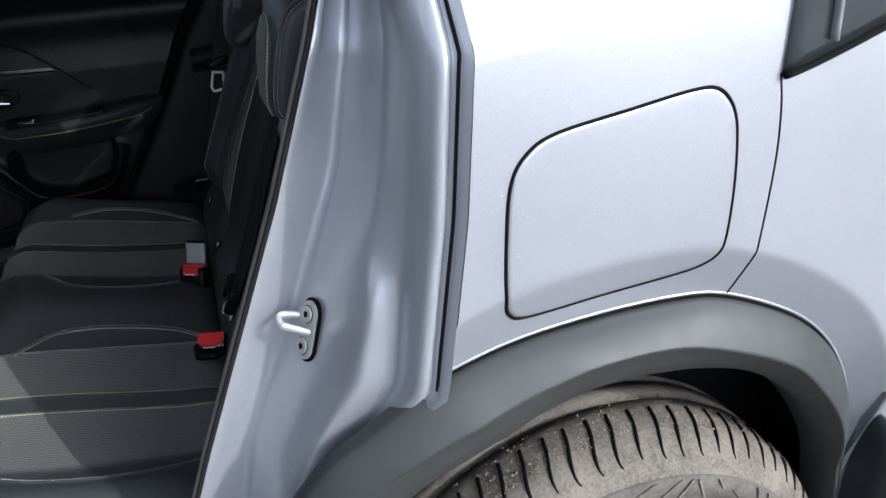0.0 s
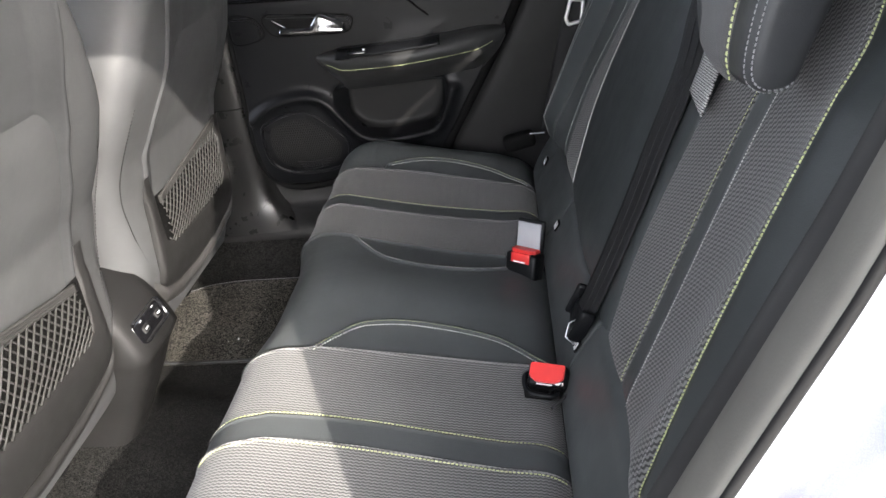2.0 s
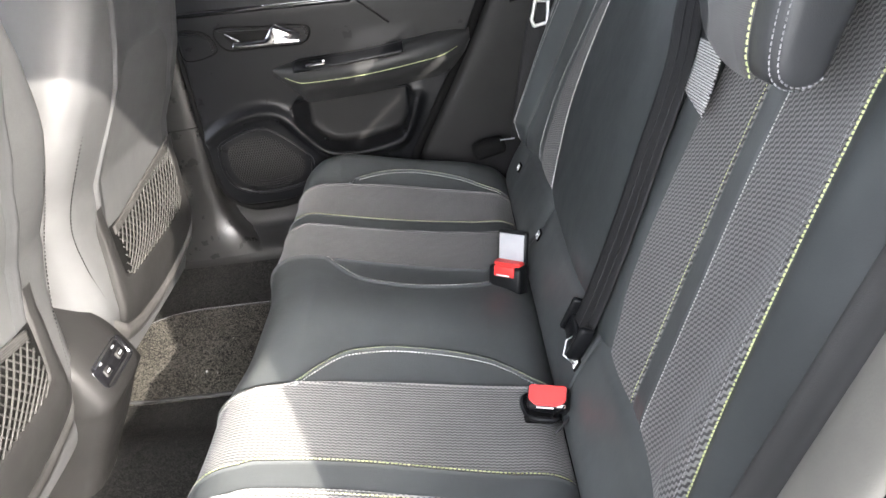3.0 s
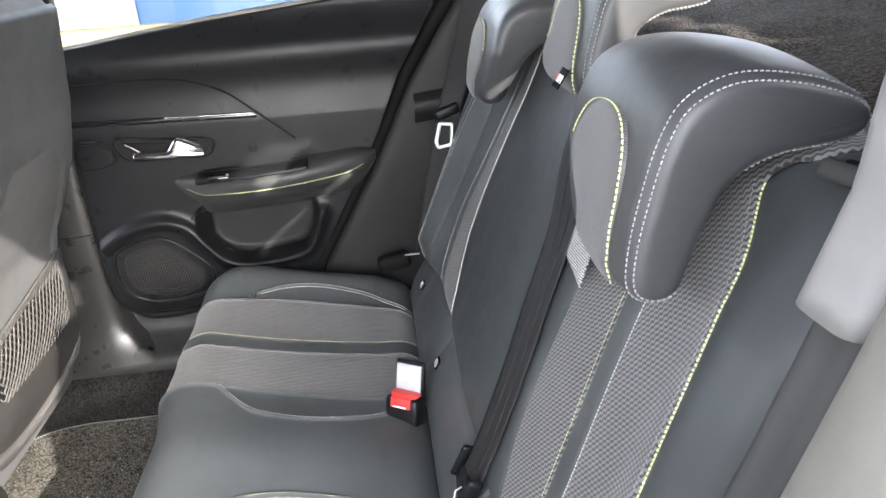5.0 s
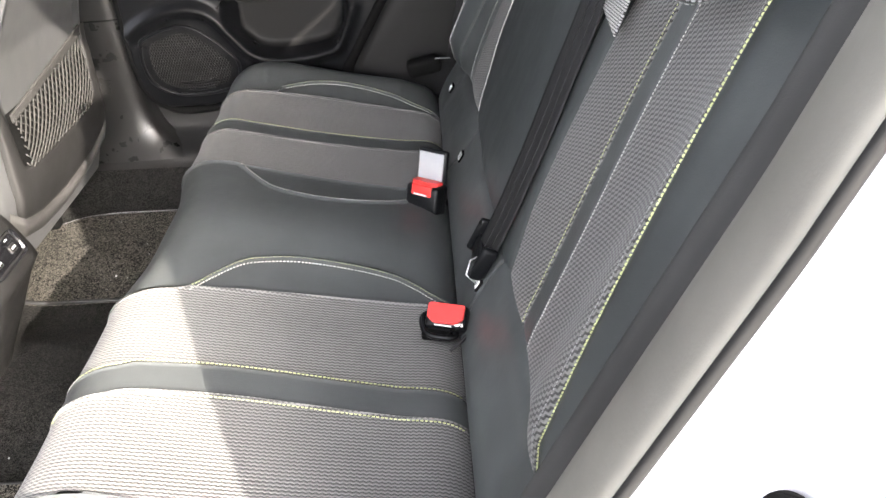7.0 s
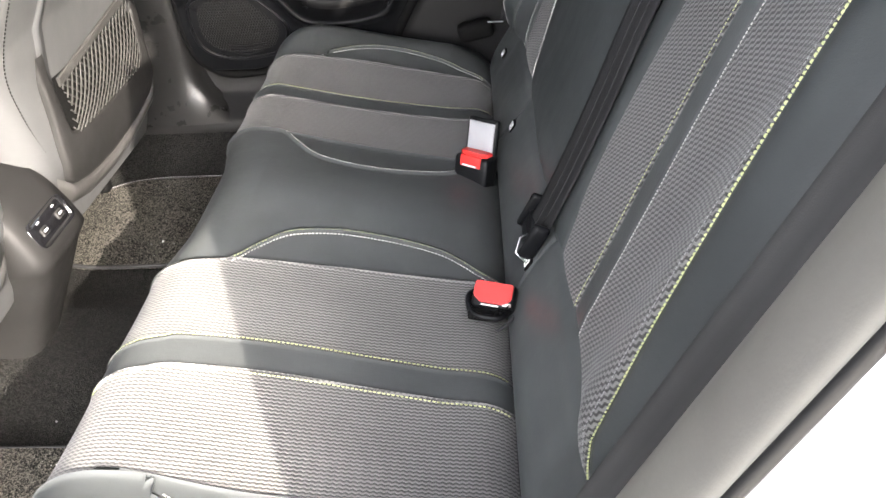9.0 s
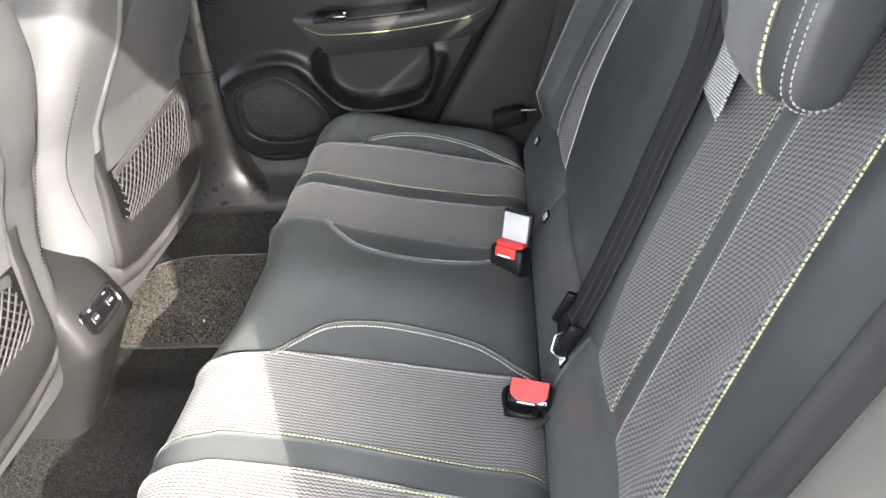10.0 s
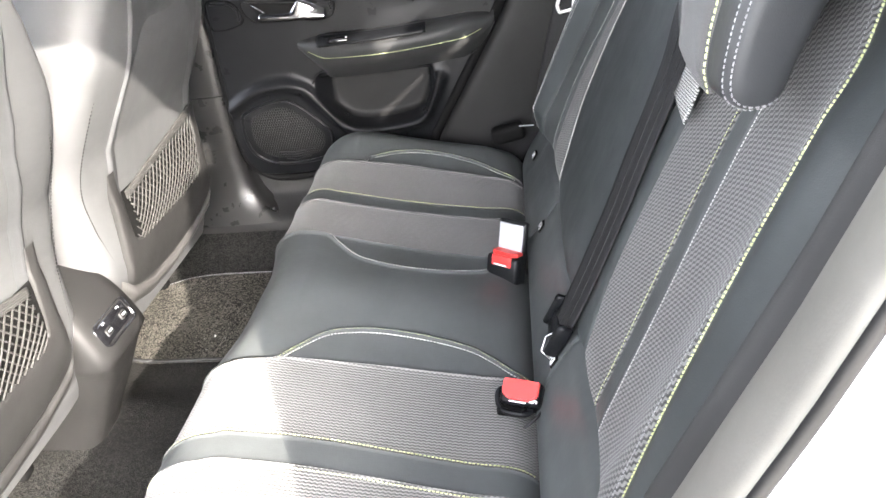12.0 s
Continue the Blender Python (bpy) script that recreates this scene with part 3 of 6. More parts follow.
def tyre():
    prof = [(0.215, -0.085), (0.235, -0.100), (0.262, -0.108), (0.284, -0.109), (0.296, -0.107), (0.302, -0.105), (0.308, -0.1025), (0.316, -0.099), (0.322, -0.095), (0.328, -0.089), (0.3335, -0.081), (0.3375, -0.071), (0.340, -0.060), (0.3415, -0.048), (0.3425, -0.030), (0.343, -0.012), (0.335, -0.010), (0.335, -0.001), (0.343, 0.001), (0.343, 0.03), (0.336, 0.032), (0.336, 0.038), (0.342, 0.04), (0.340, 0.06), (0.330, 0.09), (0.30, 0.108), (0.24, 0.10), (0.215, 0.085)]
    return revolve("tyre", prof, 240, lambda a, j: 0.0006 * np.sin(a * 23 + j) * np.sin(a * 9.0))


def tread_slits():
    """Narrow curved grooves across the shoulder."""
    verts, faces = [], []
    rng = random.Random(3)
    path = np.array([(0.319, -0.0975, 0.10), (0.322, -0.095, 0.02), (0.328, -0.089, 0.0), (0.3335, -0.081, 0.06), (0.3375, -0.071, 0.18), (0.340, -0.060, 0.34), (0.3417, -0.046, 0.5), (0.3427, -0.030, 0.62)])
    for i in range(74):
        a0 = 2 * math.pi * (i + rng.uniform(-.08, .08)) / 74
        long = rng.choice((0, 1)) if i % 2 else 0
        p = path[long:]
        a = a0 + (p[:, 2] - 0.3) * 2 * math.pi / 74
        r = p[:, 0] + 0.0004
        pts = np.column_stack([WHEEL[0] + r * np.sin(a), WHEEL[1] + p[:, 1], WHEEL[2] + r * np.cos(a)])
        me = tube("slit", smooth_line(pts, 14), 0.0024, 5, taper=[0.35 + 0.65 * min(1, k / 4) for k in range(14)])
        off = len(verts)
        verts += [tuple(v.co) for v in me.vertices]
        faces += [tuple(off + v for v in q.vertices) for q in me.polygons]
        bpy.data.meshes.remove(me)
    return solid("tread_slit", verts, faces)


wheel = part("wheel", revolve("wheel", [(0.218, -0.085), (0.212, -0.092), (0.205, -0.08), (0.195, -0.03), (0.19, 0.06), (0.215, 0.08)], 90), M["alloy"], car, "road wheel in the arch")
part("tyre", tyre(), M["tyre"], wheel, "dusty black tyre with mud on its tread")
tagged(part("tread_slit", tread_slits(), M["shadow"], wheel), kind="stuff")
part("sidewall_ring", revolve("sidewall_ring", [(0.300, -0.1066), (0.299, -0.1095), (0.270, -0.1105), (0.269, -0.1085)], 120), M["sidewall"], wheel)


def sidewall_marks():
    verts, faces = [], []
    rng = random.Random(5)
    for i in range(60):
        a0 = i * 2 * math.pi / 60 + rng.uniform(-.02, .02)
        da = rng.uniform(.03, .10)
        r0, r1 = rng.choice([(0.271, 0.296), (0.273, 0.284), (0.285, 0.297)])
        if rng.random() < 0.5:
            r0, r1 = r1, r0
        k = len(verts)
        for a, r in ((a0, r0), (a0 + .012, r0), (a0 + da + .012, r1), (a0 + da, r1)):
            verts.append((WHEEL[0] + r * math.sin(a), WHEEL[1] - 0.1122, WHEEL[2] + r * math.cos(a)))
        faces.append((k, k + 1, k + 2, k + 3))
        for a, r in ((a0, r0), (a0 + .012, r0), (a0 + da + .012, r1), (a0 + da, r1)):
            verts.append((WHEEL[0] + r * math.sin(a), WHEEL[1] - 0.1098, WHEEL[2] + r * math.cos(a)))
        faces += [(k, k + 4, k + 5, k + 1), (k + 1, k + 5, k + 6, k + 2), (k + 2, k + 6, k + 7, k + 3), (k + 3, k + 7, k + 4, k)]
    return solid("sidewall_relief", verts, faces, smooth=False)


tagged(part("sidewall_relief", sidewall_marks(), M["tyre"], wheel), kind="stuff")


def grit():
    """Crumbs of dried mud along the tread's shoulder."""
    rng = random.Random(11)
    verts, faces = [], []
    for i in range(900):
        a = rng.uniform(-1.0, 0.9)
        r = rng.choice([0.3415, 0.3428, 0.3395])
        y = {0.3415: rng.uniform(-.060, -.045), 0.3428: rng.uniform(-.046, -.012), 0.3395: rng.uniform(-.070, -.060)}[r]
        c = np.array([WHEEL[0] + r * math.sin(a), WHEEL[1] + y, WHEEL[2] + r * math.cos(a)])
        s = rng.uniform(0.0006, 0.0019) * (1.5 if rng.random() < 0.1 else 1)
        k = len(verts)
        for d in ((1, 0, 0), (-1, 0, 0), (0, 1, 0), (0, -1, 0), (0, 0, 1), (0, 0, -1)):
            verts.append(c + np.array(d) * s * rng.uniform(.6, 1.2))
        for f in ((0, 2, 4), (2, 1, 4), (1, 3, 4), (3, 0, 4), (2, 0, 5), (1, 2, 5), (3, 1, 5), (0, 3, 5)):
            faces.append(tuple(k + v for v in f))
    return solid("mud_crumbs", verts, faces, smooth=False)


tagged(part("dried_mud", grit(), M["grit"], wheel), kind="stuff")

# seals and lower trim along the door opening
seal_z = np.linspace(0.40, 1.33, 60)
def upright(name, section, z0, z1, n=60, fine=40, back=0.0):
    """A skin along the opening's rear edge: section gives (x from the edge, y) from the paint inwards."""
    rows = []
    for z in np.linspace(z0, z1, n):
        e, tuck = float(rear_edge(z)), float(np.interp(z, [1.15, 1.33], [0.0, 0.06]))
        rows.append(smooth_line([(e + x, y + tuck, z) for x, y in section], fine))
    return sheet(name, np.array(rows), back=back)


SEAL = [(-0.0190, -0.6990), (-0.0235, -0.7015), (-0.0270, -0.6950), (-0.0235, -0.6760), (-0.0150, -0.6530), (-0.0060, -0.6380), (0.0040, -0.6290), (0.0140, -0.6250), (0.0240, -0.6230)]
seal = part("door_seal", upright("door_seal", SEAL, 0.40, 1.33), M["rubber"], car, "beige-grey rubber door seal with a black lip")
part("seal_lip", tube("seal_lip", [(float(rear_edge(z)) - 0.0225, -0.7020 + float(np.interp(z, [1.15, 1.33], [0.0, 0.06])), z) for z in seal_z], 0.0028, 8), M["rubber_dark"], seal)
TRIM = [(0.0300, -0.6230), (0.0200, -0.6200), (0.0130, -0.6150), (0.0135, -0.6040), (0.0130, -0.5970), (0.0120, -0.5920), (0.0140, -0.5870), (0.0220, -0.5800), (0.0450, -0.5720), (0.1000, -0.5650)]
part("pillar_trim", upright("pillar_trim", TRIM, 0.42, 1.33, 50), M["plastic_grey"], car, "dark moulded trim beside the rear seat")
COVER = [(0.0300, -0.6250), (0.0170, -0.6220), (0.0070, -0.6160), (0.0050, -0.6040), (0.0045, -0.5950), (0.0045, -0.5880), (0.0070, -0.5820), (0.0180, -0.5750), (0.0450, -0.5680), (0.0700, -0.5640)]
part("pillar_cover", upright("pillar_cover", COVER, 1.096, 1.33, 24, back=-0.002), M["trim_light"], car, "grey upper pillar trim")

# striker on the jamb: a two-lobed plate with two socket bolts and a flat steel loop
def on_striker(bm, dz, out):
    """Moves a mesh, built flat round the z axis, onto the striker's plate: dz along the plate, out from it."""
    bm.transform(pose(0.0750, -0.7195, 0.8765, 0, 19, 22) @ Matrix.Translation((0, 0, dz)) @ Matrix.Rotation(radians(-90), 4, "Y") @ Matrix.Translation((0, 0, out)))
    for f in bm.faces:
        f.smooth = False
    return bm


def lobed(half, r, thick, bevel):
    """A flat plate with two round ends."""
    bm = bmesh.new()
    a = np.linspace(0, np.pi, 15)
    rim = [(half + r * math.sin(t), r * math.cos(t)) for t in a] + [(-half - r * math.sin(t), -r * math.cos(t)) for t in a]
    f = bm.faces.new([bm.verts.new((x, y * (0.86 + 0.14 * min(1, abs(x) / half)), 0)) for x, y in rim])
    top = bmesh.ops.extrude_face_region(bm, geom=[f])
    bmesh.ops.translate(bm, vec=(0, 0, thick), verts=[v for v in top["geom"] if isinstance(v, bmesh.types.BMVert)])
    bmesh.ops.recalc_face_normals(bm, faces=bm.faces[:])
    bmesh.ops.bevel(bm, geom=[e for e in bm.edges if e.calc_face_angle(0) > 1.2 and all(v.co.z > thick / 2 for v in e.verts)], offset=bevel, segments=2, affect="EDGES")
    return bm


def disc(r, r2, thick, n=24):
    bm = bmesh.new()
    bmesh.ops.create_cone(bm, cap_ends=True, segments=n, radius1=r, radius2=r2, depth=thick)
    return bm


striker = part("striker_plate", on_striker(lobed(0.0165, 0.0135, 0.004, 0.0008), 0, 0.002), M["plate"], car, "grey door lock striker with pale steel loop")
part("gasket", on_striker(lobed(0.0170, 0.0160, 0.003, 0.0010), 0, 0.0), M["shadow"], striker)
for dz in (-0.0165, 0.0165):
    bolt = part("bolt", on_striker(disc(0.0085, 0.0080, 0.0024), dz, 0.0068), M["plate"], striker)
    part("bolt_socket", on_striker(disc(0.0034, 0.0034, 0.001, 6), dz, 0.0082), M["shadow"], striker)
    part("bolt_rim", on_striker(disc(0.0092, 0.0092, 0.0006), dz, 0.0061), M["shadow"], striker)
LOOP = [(0.078, -0.706, 0.882), (0.064, -0.702, 0.887), (0.052, -0.7005, 0.889), (0.048, -0.704, 0.889), (0.0475, -0.712, 0.890), (0.048, -0.723, 0.891), (0.051, -0.727, 0.890), (0.064, -0.7275, 0.883), (0.080, -0.728, 0.874)]
part("steel_loop", tube("steel_loop", smooth_line(LOOP, 60), 0.0030, 10, flat=1.35), M["zinc"], striker)
part("loop_foot", block("loop_foot", (0.010, 0.026, 0.016), (0.077, -0.716, 0.8795), 0.003, (0, 19, 22)), M["zinc"], striker)

# roof, floor, bulkhead and the sides that close the cabin
def roof(z, thick):
    """Unseen roof layer; notches beside the rear pillar are invented for narrow sun beams."""
    rim = [(-1.55, -0.62), (0.518, -0.62), (0.530, -0.478), (0.668, -0.478), (0.668, -0.62), (0.735, -0.62), (0.740, -0.42), (0.87, -0.42), (0.88, -0.62), (0.99, -0.62), (0.99, 0.62), (-1.55, 0.62)]
    bm = bmesh.new()
    f = bm.faces.new([bm.verts.new((x, y, z)) for x, y in rim])
    top = bmesh.ops.extrude_face_region(bm, geom=[f])
    bmesh.ops.translate(bm, vec=(0, 0, thick), verts=[v for v in top["geom"] if isinstance(v, bmesh.types.BMVert)])
    bmesh.ops.recalc_face_normals(bm, faces=bm.faces[:])
    return bm


# unseen lining; its pale tone is chosen to return light to the bench
part("headliner", roof(1.556, 0.018), M["headliner"], car, "pale felt headliner")
part("roof_panel", roof(1.576, 0.010), M["paint"], car, "silver-blue painted roof")
part("roof_rail", block("roof_rail", (1.75, 0.07, 0.15), (-0.62, -0.62, 1.480), 0.015), M["headliner"], car)
part("roof_rail", block("roof_rail", (2.6, 0.07, 0.17), (-0.35, 0.61, 1.475), 0.015), M["headliner"], car)
# out of view: door and pane are added to block skylight and darken the jamb
open_door = part("open_door", block("open_door", (0.98, 0.09, 0.90), (-0.94, -1.14, 0.74), 0.03, (0, 0, 64)), M["plastic"], car, "rear door standing open, black inside")
part("window_frame", tube("window_frame", [(-0.74, -0.72, 1.15), (-0.76, -0.76, 1.50), (-1.02, -1.30, 1.50), (-1.15, -1.57, 1.16)], 0.022, 8), M["plastic"], open_door)
part("window_pane", block("window_pane", (0.90, 0.004, 0.33), (-0.945, -1.14, 1.345), 0.0, (0, 0, 64)), M["glass"], open_door, "tinted door window")
# the opening in its top edge is made up, to pass a sun beam
part("rear_pillar", plate("rear_pillar", [(0.235, 1.20), (1.04, 1.20), (0.95, 1.555), (0.82, 1.555), (0.770, 1.44), (0.580, 1.40), (0.56, 1.555), (0.235, 1.555)], "y", -0.655, 0.05, 0.0), M["plastic_grey"], car)
part("rear_quarter", block("rear_quarter", (0.75, 0.05, 0.86), (0.62, -0.63, 0.77), 0.01), M["plastic"], car)
part("floor_pan", block("floor_pan", (3.0, 1.36, 0.06), (-0.65, 0, 0.305), 0.01), M["plastic"], car)
part("bulkhead", block("bulkhead", (0.06, 1.36, 0.78), (-2.0, 0, 0.70), 0.01), M["plastic"], car)
part("front_side", block("front_side", (1.20, 0.06, 0.74), (-1.40, 0.69, 0.73), 0.02), M["plastic"], car)
part("front_side", block("front_side", (1.10, 0.06, 0.74), (-1.50, -0.69, 0.73), 0.02), M["plastic"], car)
# unseen; made solid up to the roof to keep light out at the rear
part("tailgate", block("tailgate", (0.05, 1.3, 1.23), (1.02, 0, 0.94), 0.02), M["plastic"], car)
part("far_quarter", block("far_quarter", (1.30, 0.04, 0.80), (0.52, 0.70, 0.78), 0.01), M["plastic"], car)
part("sill_trim", block("sill_trim", (0.62, 0.09, 0.05), (-0.46, -0.66, 0.425), 0.015), M["plastic"], car)
part("rear_bulkhead", block("rear_bulkhead", (0.03, 1.2, 0.62), (0.20, 0, 0.62), 0.005, (0, 0, 0)), M["plastic"], car)


# ---- cabin floor ----
def bumpy(name, x0, x1, y0, y1, z, n, m, amp, seed, tunnel=0.0):
    X, Y = np.meshgrid(np.linspace(x0, x1, n), np.linspace(y0, y1, m), indexing="ij")
    Z = np.array([[z + amp * noise.noise((x * 9 + seed, y * 9, 0.3)) + tunnel * math.exp(-(y / 0.11) ** 4) for y in Y[0]] for x in X[:, 0]])
    return X, Y, Z


X, Y, Z = bumpy("floor", -1.25, -0.40, -0.66, 0.66, 0.343, 60, 90, 0.004, 1.0, 0.035)
tagged(part("floor", sheet("floor", np.stack([X, Y, Z], 2)), M["carpet"]), "charcoal carpeted car floor", "floor", kind="structure")


def mat_outline(s):
    return [(-0.44, 0.205 * s), (-0.75, 0.205 * s), (-0.95, 0.24 * s), (-1.0, 0.36 * s), (-0.86, 0.46 * s), (-0.79, 0.505 * s), (-0.73, 0.520 * s), (-0.44, 0.520 * s)]


def floor_mat(s):
    mat = thing("floor_mat", (-0.7, 0.36 * s, 0.35), "dusty charcoal floor mat with a pale stitched edge", "floor mat", "rear floor mats")
    rim = resample(np.vstack([np.array(mat_outline(s)), np.array(mat_outline(s)[:1])]), 121)[:-1]
    rim = smooth_line(rim[::3], 120, True)
    c = rim.mean(0)
    rows = []
    for k, z in ((1.0, 0.351), (0.997, 0.357), (0.985, 0.359), (0.9, 0.357), (0.7, 0.357), (0.4, 0.358), (0.02, 0.358)):
        p = c + (rim - c) * k
        rows.append(np.column_stack([p, [z + 0.003 * noise.noise((a * 8, b * 8, 2.0)) for a, b in p]]))
    part("carpet_top", sheet("carpet_top", np.array(rows), wrap_v=True, flip=s > 0), M["mat"], mat)
    part("binding", tube("binding", np.column_stack([rim, np.full(len(rim), 0.3565)]), 0.004, 6, True), M["net"], mat)
    rng = random.Random(8 + s)
    verts, faces = [], []
    for i in range(46):
        x, y, r = rng.uniform(-0.95, -0.46), s * rng.uniform(0.22, 0.50), rng.uniform(0.0006, 0.0018)
        k = len(verts)
        verts += [(x - r, y, 0.3605), (x, y - r * 0.7, 0.3605), (x + r, y, 0.3605), (x, y + r * 0.7, 0.3605), (x, y, 0.3605 + r)]
        faces += [(k, k + 1, k + 4), (k + 1, k + 2, k + 4), (k + 2, k + 3, k + 4), (k + 3, k, k + 4)]
    tagged(part("lint", solid("lint", verts, faces), M["thread"], mat), kind="stuff")
    e = c + (rim - c) * 0.99
    e = np.column_stack([e, np.full(len(e), 0.3615)])[np.argmax(e[:, 1] * s > 0.214):]
    tagged(part("stitching", stitches("stitching", e, np.tile([0, 0, 1.0], (len(e), 1)), 0.0014, lift=0.0004), M["thread_grey"], mat), kind="stuff")


floor_mat(1)
floor_mat(-1)


def speck(at, size):
    bm = bmesh.new()
    bmesh.ops.create_icosphere(bm, subdivisions=2, radius=size)
    for v in bm.verts:
        v.co = Vector(at) + v.co * (0.75 + 0.5 * noise.noise(v.co * 700 + Vector(at) * 50))
    return bm


tagged(part("paper_crumb", speck((-0.646, 0.275, 0.3615), 0.0026), M["white"]), "tiny white crumb lying on the floor mat", "crumb")
tagged(part("paper_crumb", speck((-0.662, -0.150, 0.3475), 0.0018), M["label"]), "tiny grey crumb lying on the carpet", "crumb")


# ---- rear bench ----
CUSHION = smooth_line([(-0.012, 0.520), (-0.022, 0.552), (-0.048, 0.574), (-0.10, 0.584), (-0.18, 0.599), (-0.26, 0.616), (-0.33, 0.631), (-0.375, 0.638), (-0.408, 0.634), (-0.434, 0.616), (-0.447, 0.585), (-0.447, 0.53), (-0.436, 0.45), (-0.43, 0.37)], 400)
CUSHION_S = np.concatenate([[0], np.cumsum(np.linalg.norm(np.diff(CUSHION, axis=0), axis=1))])


def cushion(U, Y):
    """The bench's surface: U metres along from the rear, Y across the car."""
    x, z = np.interp(U, CUSHION_S, CUSHION[:, 0]), np.interp(U, CUSHION_S, CUSHION[:, 1])
    a = np.abs(Y)
    top = np.clip((U - 0.02) / 0.10, 0, 1) * np.clip((0.50 - U) / 0.12, 0, 1)
    lift = 0.026 * np.exp(-((a - 0.555) / 0.055) ** 2) - 0.006 * np.exp(-((a - 0.32) / 0.13) ** 2) + 0.010 * np.exp(-(a / 0.09) ** 2)
    drop = np.clip((a - 0.585) / 0.07, 0, 2) ** 2 * 0.09
    z = z + lift * top - drop
    x = x + 0.018 * np.exp(-(a / 0.14) ** 4) * np.clip((U - 0.30) / 0.15, 0, 1) + 0.05 * np.clip((a - 0.54) / 0.1, 0, 1) ** 2 * np.clip((U - 0.25) / 0.2, 0, 1)
    return np.stack([x, Y + 0 * U, z], axis=-1)


def at_x(x):
    """Metres along the cushion at which its top reaches x."""
    i = int(np.argmin(CUSHION[:, 0]))
    return float(np.interp(-x, -CUSHION[:i, 0], CUSHION_S[:i]))


END = CUSHION_S[-1]
rear_seat = thing("rear_bench", (-0.1, 0, 0.36), "black leather rear bench with ribbed grey textile and pale stitching", "car seat")


def core(name, base, u0, u1, half, sink):
    """The foam body under the covers, a skin a little below them."""
    U, Y = np.meshgrid(np.linspace(u0, u1, 60), np.linspace(-half, half, 60), indexing="ij")
    P = base(U, Y)
    N = normals(P)
    if N[30, 30, 2] < 0:
        N = -N
    return sheet(name, P - N * sink)


bench = part("seat_cushion", core("seat_cushion", cushion, 0.01, CUSHION_S[-1], 0.64, 0.012), M["leather"], rear_seat, "bench cushion with textile panels")
U_ALL = np.linspace(0.0, END, 230)
U_SEAT = np.linspace(0.035, END, 220)


def half_bench(s):
    arc_in = along([(0.03, 0.142), (at_x(-0.05), 0.133), (at_x(-0.078), 0.112), (at_x(-0.106), 0.096), (at_x(-0.16), 0.084), (at_x(-0.222), 0.081), (at_x(-0.27), 0.090), (at_x(-0.298), 0.104), (at_x(-0.325), 0.134), (at_x(-0.346), 0.160), (at_x(-0.38), 0.168), (END, 0.20)])
    tex_in = along([(0.03, 0.150), (at_x(-0.10), 0.150), (at_x(-0.22), 0.152), (at_x(-0.346), 0.161), (at_x(-0.38), 0.169), (END, 0.201)])
    b1 = along([(0.03, 0.302), (at_x(-0.10), 0.297), (at_x(-0.25), 0.288), (at_x(-0.36), 0.292), (at_x(-0.41), 0.302), (END, 0.33)])
    b2 = lambda u: b1(u) + 0.040
    tex_out = along([(0.03, 0.455), (at_x(-0.10), 0.468), (at_x(-0.25), 0.474), (at_x(-0.37), 0.462), (at_x(-0.41), 0.47), (END, 0.49)])
    arc_out = along([(0.03, 0.468), (at_x(-0.06), 0.486), (at_x(-0.12), 0.512), (at_x(-0.20), 0.524), (at_x(-0.27), 0.514), (at_x(-0.33), 0.485), (at_x(-0.36), 0.466), (END, 0.492)])
    sg = lambda f: (lambda u: s * f(u))
    lens = np.linspace(0.035, at_x(-0.345), 110)
    if s > 0:
        pad("centre_panel", cushion, U_ALL, lambda u: -arc_in(u), arc_in, M["leather"], bench, 46, 0.0035, 0.008)
    pad("inner_bolster", cushion, lens, sg(arc_in), sg(tex_in), M["leather"], bench, 14, 0.0025, 0.007, 0.001)
    pad("inner_textile", cushion, U_SEAT, sg(tex_in), sg(b1), M["textile"], bench, 26, 0.0022, 0.006, 0.0015, "grey ribbed textile panel")
    pad("leather_band", cushion, U_SEAT, sg(b1), sg(b2), M["leather"], bench, 12, 0.0015, 0.004, 0.0)
    pad("outer_textile", cushion, U_SEAT, sg(b2), sg(tex_out), M["textile"], bench, 26, 0.0022, 0.006, 0.0015, "grey ribbed textile panel")
    pad("outer_lens", cushion, np.linspace(0.035, at_x(-0.36), 110), sg(tex_out), sg(arc_out), M["leather"], bench, 14, 0.0025, 0.007, 0.001)
    pad("side_bolster", cushion, U_ALL, sg(arc_out), s * 0.66, M["leather"], bench, 34, 0.003, 0.008)
    top = np.linspace(0.045, at_x(-0.44), 180)
    arc = np.linspace(0.05, at_x(-0.345), 160)
    outer = np.linspace(0.06, at_x(-0.318), 160)
    lines = ((arc_in, arc, "thread_green"), (lambda u: arc_in(u) + 0.0075, arc, "thread"), (lambda u: b1(u) - 0.004, top, "thread_green"), (lambda u: b2(u) + 0.004, top, "thread_green"), (arc_out, outer, "thread_green"), (lambda u: arc_out(u) - 0.007, outer, "thread"))
    for f, g, name in lines[:2] + lines[3 if s > 0 else 2:]:
        lift = -0.001 if f in (arc_in, arc_out) else 0.0
        seam("stitching", cushion, g, sg(f), M[name], bench, lift - 0.0004, width=0.0011, step=0.0046, length=0.0034)


half_bench(1)
half_bench(-1)

# ---- rear backrest ----
BACK = smooth_line([(0.060, 0.628), (0.036, 0.648), (0.034, 0.676), (0.068, 0.76), (0.118, 0.88), (0.160, 0.98), (0.192, 1.05), (0.212, 1.088), (0.245, 1.112), (0.29, 1.115), (0.32, 1.09), (0.33, 1.0)], 400)
BACK_S = np.concatenate([[0], np.cumsum(np.linalg.norm(np.diff(BACK, axis=0), axis=1))])


